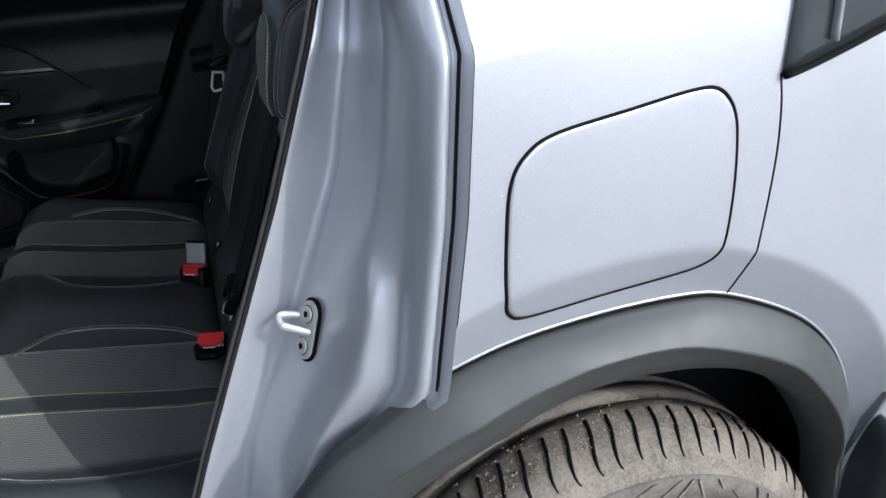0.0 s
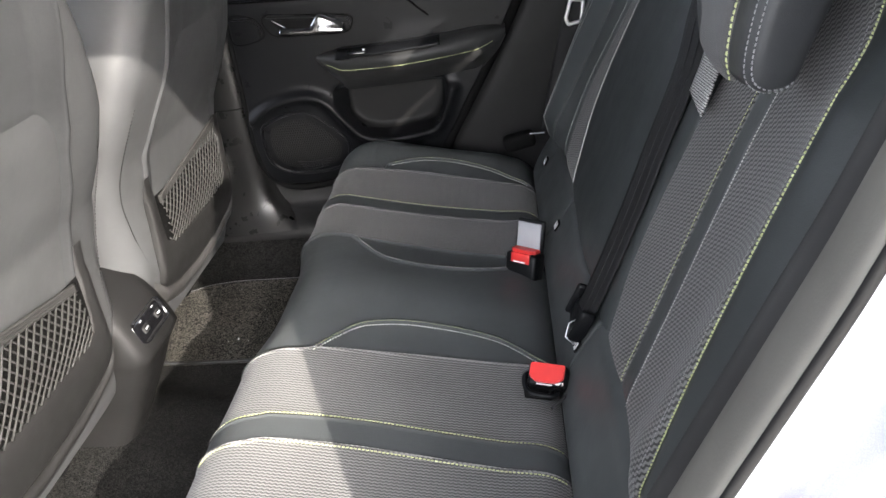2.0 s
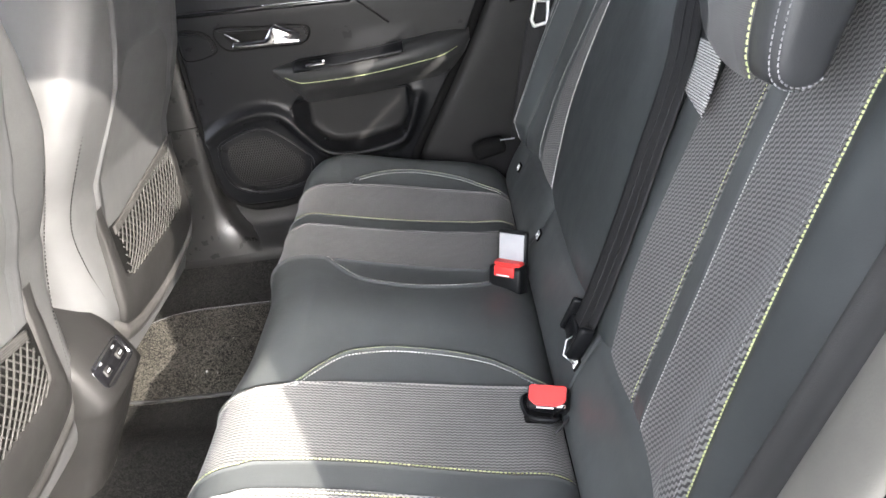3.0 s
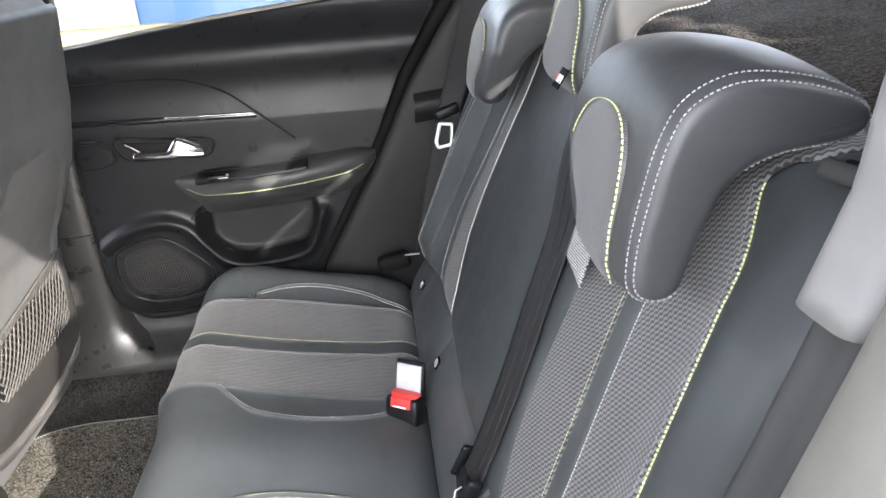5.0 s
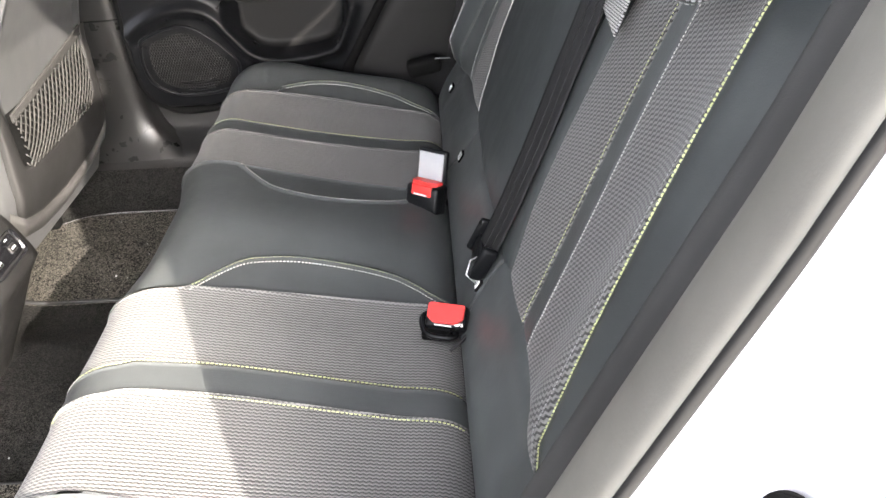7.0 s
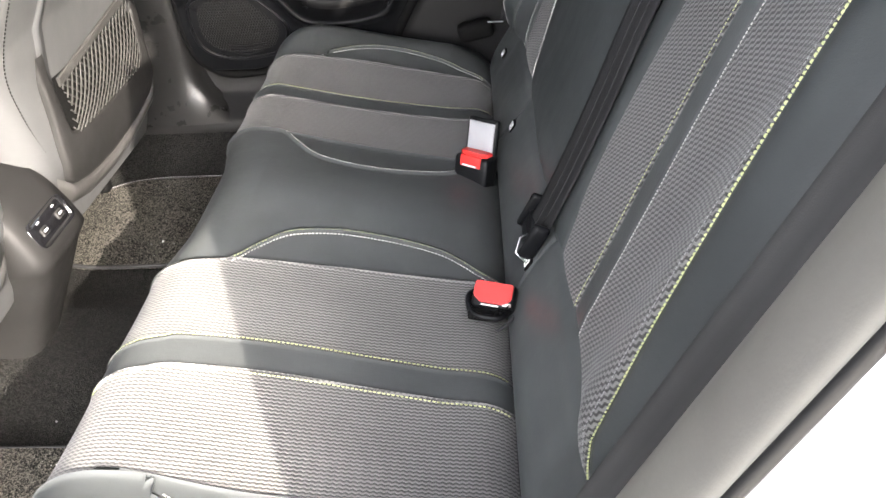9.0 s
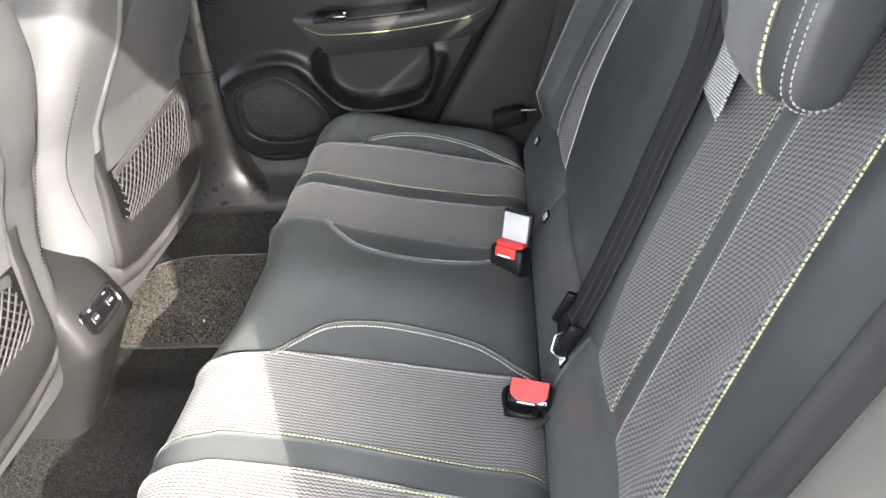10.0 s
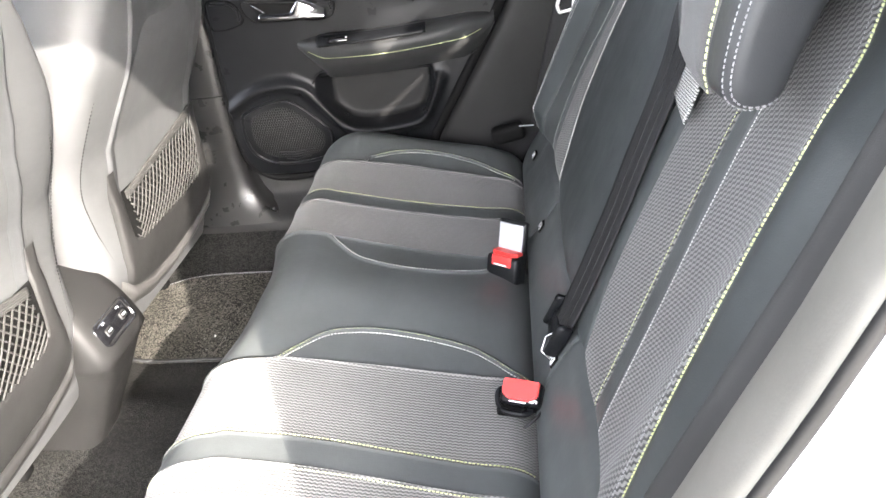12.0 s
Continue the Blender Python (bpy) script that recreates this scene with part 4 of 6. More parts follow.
def at_z(z):
    i = int(np.argmax(BACK[:, 1]))
    return float(np.interp(z, BACK[:i, 1], BACK_S[:i]))


def backrest(U, Y):
    x, z = np.interp(U, BACK_S, BACK[:, 0]), np.interp(U, BACK_S, BACK[:, 1])
    a = np.abs(Y)
    mid = np.clip((U - 0.01) / 0.08, 0, 1) * np.clip((at_z(1.10) - U) / 0.10, 0, 1)
    bolster = np.where(Y > 0, 0.046 * np.exp(-((a - 0.525) / 0.060) ** 2), 0.026 * np.exp(-((a - 0.475) / 0.055) ** 2))
    lift = bolster - 0.006 * np.exp(-((a - 0.29) / 0.11) ** 2) + 0.004 * np.exp(-(a / 0.08) ** 2)
    wrap = np.clip((a - 0.50) / 0.09, 0, 1.4) ** 2 * 0.075
    return np.stack([x - lift * mid + wrap, Y + 0 * U, z - 0.05 * np.clip((a - 0.50) / 0.1, 0, 1) ** 2 * np.clip((U - 0.3) / 0.15, 0, 1)], axis=-1)


END_B = BACK_S[-1]
back_thing = part("seat_back", core("seat_back", backrest, 0.02, BACK_S[-1], 0.60, 0.014), M["leather"], rear_seat, "backrest with textile panels and lime stitching")
V_ALL = np.linspace(0.0, END_B, 200)


def half_back(s):
    sg = lambda f: (lambda u: s * f(u))
    t_in = along([(0.0, 0.218), (at_z(0.68), 0.210), (at_z(0.74), 0.186), (at_z(0.82), 0.178), (at_z(0.90), 0.179), (at_z(0.97), 0.182), (END_B, 0.18)])
    c_in = along([(0.0, 0.148), (at_z(0.70), 0.140), (at_z(0.80), 0.132), (at_z(0.90), 0.128), (END_B, 0.125)])
    b1 = along([(0.0, 0.318), (at_z(0.70), 0.302), (at_z(0.80), 0.290), (at_z(0.95), 0.276), (END_B, 0.272)])
    b2 = lambda u: b1(u) + 0.032
    t_out = along([(0.0, 0.500), (at_z(0.68), 0.496), (at_z(0.78), 0.480), (at_z(0.88), 0.464), (at_z(0.98), 0.445), (at_z(1.03), 0.425), (at_z(1.065), 0.398), (at_z(1.085), 0.387), (at_z(1.100), 0.398), (at_z(1.112), 0.425), (END_B, 0.54)])
    if s > 0:
        t_in = along([(0.0, 0.235), (at_z(0.66), 0.245), (at_z(0.715), 0.290), (at_z(0.77), 0.322), (at_z(0.83), 0.330), (at_z(0.88), 0.328), (at_z(0.95), 0.316), (at_z(1.05), 0.298), (END_B, 0.28)])
        b1 = along([(0.0, 0.350), (at_z(0.66), 0.362), (at_z(0.69), 0.384), (at_z(0.75), 0.396), (at_z(0.815), 0.392), (at_z(0.88), 0.372), (at_z(0.95), 0.352), (at_z(1.05), 0.334), (END_B, 0.32)])
        b2 = lambda u: b1(u) + 0.020
        t_out = along([(0.0, 0.500), (at_z(0.68), 0.475), (at_z(0.78), 0.462), (at_z(0.88), 0.452), (at_z(1.04), 0.440), (END_B, 0.44)])
        rim = along([(0.0, 0.500), (at_z(0.68), 0.515), (at_z(0.78), 0.514), (at_z(0.90), 0.506), (at_z(1.06), 0.485), (END_B, 0.46)])
        pad("centre_panel", backrest, V_ALL, lambda u: -c_in(u), t_in, M["leather_side"], back_thing, 46, 0.006, 0.012, 0.003)
    else:
        pad("inner_strip", backrest, V_ALL, sg(c_in), sg(t_in), M["leather_side"], back_thing, 16, 0.005, 0.012, 0.004, "smooth leather strip beside the belt")
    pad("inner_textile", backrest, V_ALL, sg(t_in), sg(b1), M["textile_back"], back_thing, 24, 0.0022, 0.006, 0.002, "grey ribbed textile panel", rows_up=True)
    pad("leather_band", backrest, V_ALL, sg(b1), sg(b2), M["leather"], back_thing, 12, 0.0015, 0.004, 0.0)
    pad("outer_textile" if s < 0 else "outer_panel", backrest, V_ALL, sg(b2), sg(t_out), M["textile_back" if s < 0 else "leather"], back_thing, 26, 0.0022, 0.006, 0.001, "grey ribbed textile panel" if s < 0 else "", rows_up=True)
    pad("side_bolster", backrest, V_ALL, sg(t_out), s * 0.615, M["leather_side"], back_thing, 30, 0.005, 0.010)
    low = np.linspace(at_z(0.665), at_z(1.085), 200)
    for f, name in ((lambda u: b1(u) - 0.004, "thread_green"), (lambda u: b2(u) + 0.004, "thread"), (lambda u: t_out(u) + 0.003, "thread_green"), (lambda u: t_out(u) - 0.009, "thread_grey")) if s < 0 else ((lambda u: t_in(u) - 0.003, "thread"), (lambda u: b2(u) + 0.004, "thread"), (rim, "thread"), (lambda u: rim(u) - 0.007, "thread")):
        seam("stitching", backrest, low, sg(f), M[name], back_thing, 0.0002, width=0.0006, step=0.0036, length=0.0030)


half_back(1)
half_back(-1)

# skirt between cushion and backrest, with its pockets
SKIRT = smooth_line([(-0.020, 0.54), (-0.024, 0.572), (-0.014, 0.600), (0.000, 0.624), (0.013, 0.644), (0.026, 0.662), (0.048, 0.674)], 120)
SKIRT_S = np.concatenate([[0], np.cumsum(np.linalg.norm(np.diff(SKIRT, axis=0), axis=1))])


def skirt(U, Y):
    x, z = np.interp(U, SKIRT_S, SKIRT[:, 0]), np.interp(U, SKIRT_S, SKIRT[:, 1])
    a = np.abs(Y)
    dip = sum(0.0035 * np.exp(-((Y - c) / 0.022) ** 2) for c in (-0.452, -0.150, 0.190, 0.455)) * np.clip((U - 0.05) / 0.03, 0, 1)
    return np.stack([x + dip + 0.03 * np.clip((a - 0.53) / 0.08, 0, 1) ** 2, Y + 0 * U, z - dip * 0.4], axis=-1)


skirt_u = np.linspace(0, SKIRT_S[-1], 40)
bend = lambda u: 0.186 + 0.040 * np.clip(1 - u / 0.10, 0, 1) ** 1.5
for a, b in ((-0.60, lambda u: -bend(u)), (lambda u: -bend(u), bend), (bend, 0.60)):
    pad("lower_skirt", skirt, skirt_u, a, b, M["leather"], back_thing, 60, 0.0025, 0.006, 0.0)


# ---- headrests ----
HR_SIDE = [(0.106, 1.026), (0.109, 1.055), (0.117, 1.095), (0.127, 1.135), (0.142, 1.162), (0.172, 1.177), (0.210, 1.174), (0.250, 1.160), (0.268, 1.142), (0.262, 1.124), (0.240, 1.117), (0.205, 1.112), (0.180, 1.098), (0.165, 1.072), (0.152, 1.038), (0.142, 1.012), (0.125, 1.006), (0.111, 1.012)]


def headrest(outer, inner, low_inner, dz=0.0, label="", small=1.0, dx=0.0):
    """An inverted-L headrest that hangs over the backrest's top; outer and inner: its two sides across the car."""
    s = 1 if inner > outer else -1
    hr = thing("rear_headrest", (0.18, (outer + inner) / 2, 1.0 + dz), label, "headrest", "rear headrests")
    prof = smooth_line(np.array([(x + dx, z if z < 1.06 else 1.06 + (z - 1.06) * 0.84) for x, z in HR_SIDE]), 90, True)
    nrm = np.roll(prof, -1, 0) - np.roll(prof, 1, 0)
    nrm = np.column_stack([nrm[:, 1], -nrm[:, 0]])
    nrm /= np.linalg.norm(nrm, axis=1, keepdims=True)
    area = np.sum(prof[:, 0] * np.roll(prof[:, 1], -1) - np.roll(prof[:, 0], -1) * prof[:, 1])
    if area < 0:
        nrm = -nrm
    ts = np.concatenate([[0, 0.008, 0.02, 0.04, 0.07, 0.11, 0.15], np.linspace(0.2, 0.8, 10), [0.85, 0.89, 0.93, 0.96, 0.98, 0.992, 1.0]])
    rows = []
    for t in ts:
        e = min(t, 1 - t)
        inset = 0.012 * (1 - math.sqrt(max(0, 1 - (1 - min(1, e / 0.07)) ** 2)))
        arch = 0.014 * (1 - (2 * t - 1) ** 2)
        p = prof - nrm * inset
        z = p[:, 1]
        k = np.clip((z - 1.0) / 0.09, 0, 1)
        yin = low_inner + (inner - low_inner) * k
        up = np.clip((z - 1.10) / 0.05, 0, 1)
        rows.append(np.column_stack([0.18 + (p[:, 0] - 0.18) * small - 0.006 * (1 - (2 * t - 1) ** 2) * (1 - up), outer + (yin - outer) * t, 1.0 + (z - 1.0) * small + arch * up + dz]))
    P = np.array(rows)
    me = sheet("cover", P, wrap_v=True, flip=s < 0)
    bm = bmesh.new()
    bm.from_mesh(me)
    bm.verts.ensure_lookup_table()
    m = P.shape[1]
    for start, rev in ((0, s > 0), ((len(ts) - 1) * m, s < 0)):
        vs = [bm.verts[start + i] for i in range(m)]
        c = sum((v.co for v in vs), Vector()) / m
        bm.faces.new(vs[::-1] if rev else vs).smooth = True
    bmesh.ops.recalc_face_normals(bm, faces=bm.faces[:])
    bm.to_mesh(me)
    bm.free()
    part("cover", me, M["leather_rest"], hr)
    # double seam and piping round the side face
    turn = np.r_[81:90, 0:66]
    N = np.column_stack([nrm[turn, 0], np.full(len(turn), -0.6 * s), nrm[turn, 1]])
    N /= np.linalg.norm(N, axis=1, keepdims=True)
    for row in (P[2], 0.5 * (P[3] + P[4])):
        tagged(part("stitching", stitches("stitching", row[turn] + N * 0.0006, N, 0.0006, 0.0042, 0.0032), M["thread_grey"], hr), kind="stuff")
    # plain textile insert on the front face, seamed in lime along its outer edge
    knots = [(outer + 0.036 * s, 1.012), (outer + 0.037 * s, 1.045), (outer + 0.039 * s, 1.080), (outer + 0.047 * s, 1.106), (outer + 0.066 * s, 1.124), (outer + 0.095 * s, 1.130), (inner - 0.078 * s, 1.124), (inner - 0.056 * s, 1.106), (inner - 0.050 * s, 1.080), (low_inner - 0.010 * s, 1.045), (low_inner - 0.018 * s, 1.018), (low_inner - 0.040 * s, 1.008), ((outer + low_inner) / 2 - 0.01 * s, 1.006)]
    rim = smooth_line(np.array([(y, 1.0 + (z - 1.0) * small + dz) for y, z in knots]), 96, True)
    mid = rim.mean(0)
    fx = lambda y, z: np.interp((z - dz - 1.0) / small + 1.0, [1.0, 1.026, 1.055, 1.095, 1.135, 1.162], [0.113, 0.106, 0.109, 0.117, 0.127, 0.142]) * small + 0.18 * (1 - small) - 0.006 + dx * small
    rows = []
    for k, out in ((1.0, -0.004), (0.985, 0.0005), (0.95, 0.002), (0.8, 0.0035), (0.6, 0.004), (0.3, 0.004), (0.01, 0.004)):
        p = mid + (rim - mid) * k
        rows.append(np.column_stack([fx(p[:, 0], p[:, 1]) - out, p]))
    P2 = np.array(rows)
    part("textile_insert", sheet("textile_insert", P2, uv=P2[..., 1:], wrap_v=True), M["textile_fine"], hr, "plain grey textile insert")
    lime = mid + (rim[:56] - mid) * 1.035
    ring = np.column_stack([fx(lime[:, 0], lime[:, 1]) - 0.0016, lime])
    tagged(part("stitching", stitches("stitching", ring, np.tile([-1.0, 0, 0.2], (56, 1)), 0.0008, 0.0050, 0.0042), M["thread_green"], hr), kind="stuff")
    return hr


headrest(-0.414, -0.205, -0.285, 0.002, "black leather headrest with a textile insert and double white stitching")
headrest(0.414, 0.205, 0.285, 0.002, "black leather headrest with a textile insert, sunlit on its side")
headrest(-0.10, 0.10, 0.085, 0.078, "small black leather centre headrest, sunlit on its side", 0.85, 0.056)


sewn = thing("sewn_label", (0.150, -0.058, 1.10), "small black sewn-in label with pale and red print", "label")
LABEL = np.array([[(0.1545 - 0.012 * k, -0.070 + 0.026 * j + 0.004 * k, 1.113 - 0.020 * k) for j in np.linspace(0, 1, 5)] for k in np.linspace(0, 1, 6)])
part("cloth", sheet("cloth", LABEL, back=0.0012), M["shadow"], sewn)
for j, mat in ((0.18, "white"), (0.42, "white"), (0.64, "white"), (0.86, "red")):
    bar_bm = block("print_bar", (0.0012, 0.0034, 0.009), (0.1475, -0.070 + 0.026 * j + 0.002, 1.1030), 0.0, (0, 31, 0))
    part("print_bar", bar_bm, M[mat], sewn)


# ---- belts, buckles, child-seat tags ----
def ribbon(name, pts, N, width, thick=0.0014):
    p, N = np.asarray(pts, float), np.asarray(N, float)
    T = np.gradient(p, axis=0)
    side = np.cross(T, N)
    side /= np.linalg.norm(side, axis=1, keepdims=True)
    rows = np.stack([p + side * width * k for k in np.linspace(-0.5, 0.5, 9)], axis=1)
    return sheet(name, rows, back=thick)


belt = thing("centre_seat_belt", (0.02, -0.12, 0.62), "black centre seat belt lying down the backrest to its anchor", "seat belt")
BELT_NEAR = smooth_line([(0.010, -0.172, 0.645), (0.028, -0.174, 0.683), (0.051, -0.170, 0.735), (0.081, -0.160, 0.805), (0.106, -0.150, 0.868), (0.132, -0.138, 0.929), (0.149, -0.121, 0.967), (0.166, -0.092, 1.010), (0.186, -0.075, 1.06), (0.21, -0.06, 1.12), (0.235, -0.05, 1.15)], 60)
BELT_SIDE = np.column_stack([np.linspace(-0.014, -0.020, 60), np.linspace(0.042, 0.034, 60), np.linspace(-0.009, -0.006, 60)])
part("webbing", sheet("webbing", np.stack([BELT_NEAR + BELT_SIDE * k for k in np.linspace(0, 1.05, 9)], axis=1), back=0.0014), M["webbing"], belt)
for k in (0.34, 0.66):
    part("woven_stripe", tube("woven_stripe", BELT_NEAR + BELT_SIDE * k, 0.0011, 6), M["webbing"], belt)
tab_part = thing("belt_guide", (0.13, -0.165, 0.92), "pale open-weave elastic guide tab beside the centre belt", "belt guide")
TAB = np.array([[np.array(a) + (np.array(b) - np.array(a)) * k for k in np.linspace(0, 1, 9)] for a, b in (((0.148, -0.136, 0.984), (0.149, -0.196, 0.987)), ((0.140, -0.142, 0.962), (0.138, -0.206, 0.958)), ((0.129, -0.148, 0.936), (0.125, -0.214, 0.928)))])
TAB = np.array([smooth_line(TAB[:, i], 14) for i in range(9)])
part("weave", sheet("weave", TAB, flip=True, back=0.002), M["weave"], tab_part)
anchor = part("anchor", block("anchor", (0.016, 0.060, 0.030), (0.006, -0.146, 0.644), 0.006, (8, 24, 0)), M["plastic"], belt, "black plastic belt anchor")
part("anchor_cheek", block("anchor_cheek", (0.020, 0.010, 0.050), (0.006, -0.174, 0.652), 0.005, (8, 24, 0)), M["plastic"], anchor)
part("anchor_cheek", block("anchor_cheek", (0.020, 0.009, 0.050), (0.008, -0.116, 0.657), 0.004, (8, 24, 0)), M["plastic"], anchor)

far_belt = thing("outer_seat_belt", (0.0, 0.60, 0.62), "black outer seat belt with its steel tongue beside the pillar", "seat belt")
FB = smooth_line([(0.02, 0.59, 0.64), (0.05, 0.60, 0.78), (0.08, 0.60, 0.90), (0.115, 0.60, 1.02), (0.15, 0.59, 1.14), (0.18, 0.585, 1.28)], 40)
part("webbing", ribbon("webbing", FB, np.tile([-0.3, -0.95, 0.1], (40, 1)), 0.046), M["webbing"], far_belt)
part("tongue", tube("tongue", smooth_line(resample(np.array([(0.066, 0.578, 0.915), (0.090, 0.578, 0.912), (0.086, 0.575, 0.872), (0.060, 0.575, 0.868), (0.056, 0.576, 0.880), (0.066, 0.578, 0.915)]), 40)[:-1], 60, True), 0.0036, 8, True), M["zinc"], far_belt)
part("tongue_grip", block("tongue_grip", (0.05, 0.016, 0.022), (0.082, 0.588, 0.935), 0.005, (0, -20, 0)), M["plastic"], far_belt)


def buckle(at, turn, tall, label):
    b = thing("belt_buckle", at, label, "seat belt buckle", "rear belt buckles")
    m = pose(*at, *turn)

    def add(name, size, off, mat, bev, extra=None, parent=b):
        bm = block(name, size, off, bev, segments=3)
        bm.transform(m)
        return part(name, bm, M[mat], parent, "")
    add("case", (0.034, 0.056, 0.050) if tall else (0.030, 0.049, 0.050), (0, 0, -0.021), "plastic", 0.006)

    def key(name, back, mid, front, w, z0, z1):
        """A button with its two front corners cut."""
        bm = bmesh.new()
        f = bm.faces.new([bm.verts.new((x, y, z0)) for x, y in ((back, -w), (back, w), (mid, w), (front, 0.62 * w), (front, -0.62 * w), (mid, -w))])
        top = bmesh.ops.extrude_face_region(bm, geom=[f])
        bmesh.ops.translate(bm, vec=(0, 0, z1 - z0), verts=[v for v in top["geom"] if isinstance(v, bmesh.types.BMVert)])
        bmesh.ops.recalc_face_normals(bm, faces=bm.faces[:])
        bmesh.ops.bevel(bm, geom=bm.edges[:], offset=0.0012, segments=2, affect="EDGES")
        bm.transform(m)
        return part(name, bm, M["red"], b)
    if tall:
        key("button", 0.010, -0.008, -0.0145, 0.022, 0.0, 0.0095)
        add("button_lip", (0.005, 0.034, 0.017), (-0.0160, 0, -0.0035), "red", 0.002)
        add("print", (0.0010, 0.022, 0.0022), (-0.0187, 0.001, -0.0095), "white", 0.0)
    else:
        key("button", 0.0135, -0.004, -0.0105, 0.0215, 0.0, 0.0085)
        add("steel_slot", (0.0040, 0.010, 0.004), (-0.0095, -0.0165, 0.0030), "zinc", 0.001)
        add("print", (0.0016, 0.020, 0.0012), (-0.0125, 0.002, 0.0040), "white", 0.0)
    if tall:
        add("latch_frame", (0.010, 0.050, 0.056), (0.013, 0, 0.028), "plastic", 0.004)
        add("label_plate", (0.003, 0.042, 0.046), (0.0072, 0, 0.028), "label", 0.001)
    return b


buckle((-0.055, 0.112, 0.606), (0, 14, 58), True, "upright black belt buckle with red button and pale label")
buckle((-0.040, -0.210, 0.607), (0, -38, 74), False, "black belt buckle with red button lying in the seat")
tail = thing("strap_end", (-0.02, -0.235, 0.585), "short black elastic strap end beside a buckle", "strap")
part("cord", tube("cord", smooth_line([(-0.016, -0.222, 0.588), (-0.026, -0.236, 0.588), (-0.038, -0.246, 0.585)], 12), 0.0022, 6), M["net"], tail)
pocket = thing("buckle_pocket", (-0.07, -0.195, 0.585), "black moulded buckle pocket sunk in the cushion", "seat pocket")
part("rim", tube("rim", smooth_line([(-0.068, -0.186, 0.590), (-0.066, -0.216, 0.590), (-0.048, -0.226, 0.589), (-0.030, -0.222, 0.587), (-0.034, -0.186, 0.587), (-0.053, -0.178, 0.589)], 40, True), 0.0035, 8, True), M["plastic"], pocket)
part("hollow", block("hollow", (0.036, 0.040, 0.010), (-0.052, -0.203, 0.5850), 0.003, (0, 10, 0)), M["shadow"], pocket)


def iso_tag(y):
    t = thing("child_seat_tag", (0.0, y, 0.62), "small black fabric tag with a pale child-seat symbol", "seat tag", "child-seat tags")
    m = pose(0.0005, y, 0.6245, 0, 32, 0)
    rows = (("tag", (0.004, 0.020, 0.016), (0, 0, 0), "shadow"), ("symbol_bar", (0.001, 0.0028, 0.011), (-0.0022, 0.0055, 0), "white"), ("symbol_bar", (0.001, 0.0028, 0.011), (-0.0022, -0.0055, 0), "white"),
            ("symbol_bar", (0.001, 0.0084, 0.0026), (-0.0022, 0, 0.0042), "white"), ("symbol_bar", (0.001, 0.0050, 0.0026), (-0.0022, -0.0017, -0.0042), "white"), ("symbol_bar", (0.001, 0.0030, 0.0030), (-0.0022, 0.0003, -0.0002), "white"))
    for name, size, off, mat in rows:
        bm = block(name, size, off, 0.0015 if name == "tag" else 0)
        bm.transform(m)
        part(name, bm, M[mat], t)


for y in (-0.172, 0.170, 0.466):
    iso_tag(y)
tail = thing("thread_tail", (-0.03, -0.236, 0.603), "short loose black thread beside the buckle", "thread")
part("thread", tube("thread", smooth_line([(-0.042, -0.243, 0.604), (-0.037, -0.238, 0.608), (-0.032, -0.236, 0.606), (-0.024, -0.230, 0.609)], 16), 0.0009, 6), M["shadow"], tail)
bar = thing("anchor_loop", (-0.008, -0.14, 0.63), "bent steel child-seat anchor loop in the seat gap", "anchor loop")
part("wire", tube("wire", [(-0.004, -0.176, 0.628), (-0.014, -0.170, 0.636), (-0.008, -0.155, 0.646), (0.004, -0.154, 0.652)], 0.0011, 8), M["steel"], bar)


# ---- far rear door ----
door = thing("rear_door", (-0.3, 0.64, 0.45), "closed black-trimmed rear door with armrest, speaker and pocket", "car door")
DOOR_LOW = [(-0.640, 0.640), (-0.632, 0.590), (-0.612, 0.560), (-0.57, 0.548), (-0.50, 0.552), (-0.40, 0.575), (-0.30, 0.592), (-0.22, 0.605)]
SWOOSH = smooth_line([(-0.635, 0.712), (-0.60, 0.735), (-0.555, 0.752), (-0.505, 0.757), (-0.465, 0.742), (-0.43, 0.700), (-0.395, 0.662), (-0.36, 0.648), (-0.31, 0.648), (-0.26, 0.655), (-0.225, 0.668), (-0.205, 0.700), (-0.186, 0.748)], 160)


def near_line(X, Z, line):
    d = np.full(X.shape, 9.0)
    for a, b in zip(line[:-1], line[1:]):
        ab = b - a
        t = np.clip(((X - a[0]) * ab[0] + (Z - a[1]) * ab[1]) / (ab @ ab + 1e-12), 0, 1)
        d = np.minimum(d, np.hypot(X - a[0] - t * ab[0], Z - a[1] - t * ab[1]))
    return d


def door_y(X, Z):
    """Depth of the door's inner face (smaller is further into the cabin)."""
    y = 0.612 + 0.03 * np.clip((Z - 0.95) / 0.2, 0, 1) + 0.02 * np.clip((0.66 - Z) / 0.12, 0, 1)
    y = y - 0.020 * np.exp(-((Z - 1.075) / 0.045) ** 2)                       # upper pad
    d = near_line(X, Z, SWOOSH[::3])
    y = y - 0.015 * np.exp(-(d / 0.013) ** 2)                                   # swooping ridge
    lz = np.interp(X, SWOOSH[:, 0], SWOOSH[:, 1])
    hollow = np.clip((X + 0.445) / 0.03, 0, 1) * np.clip((-0.195 - X) / 0.012, 0, 1) * np.clip((Z - lz - 0.006) / 0.015, 0, 1) * np.clip((0.775 - Z) / 0.012, 0, 1)
    y = y + 0.040 * hollow                                                       # map pocket
    return y


def door_rear(z):
    return np.interp(z, [0.55, 0.631, 0.834, 1.00, 1.16], [-0.245, -0.212, -0.090, -0.005, 0.105])


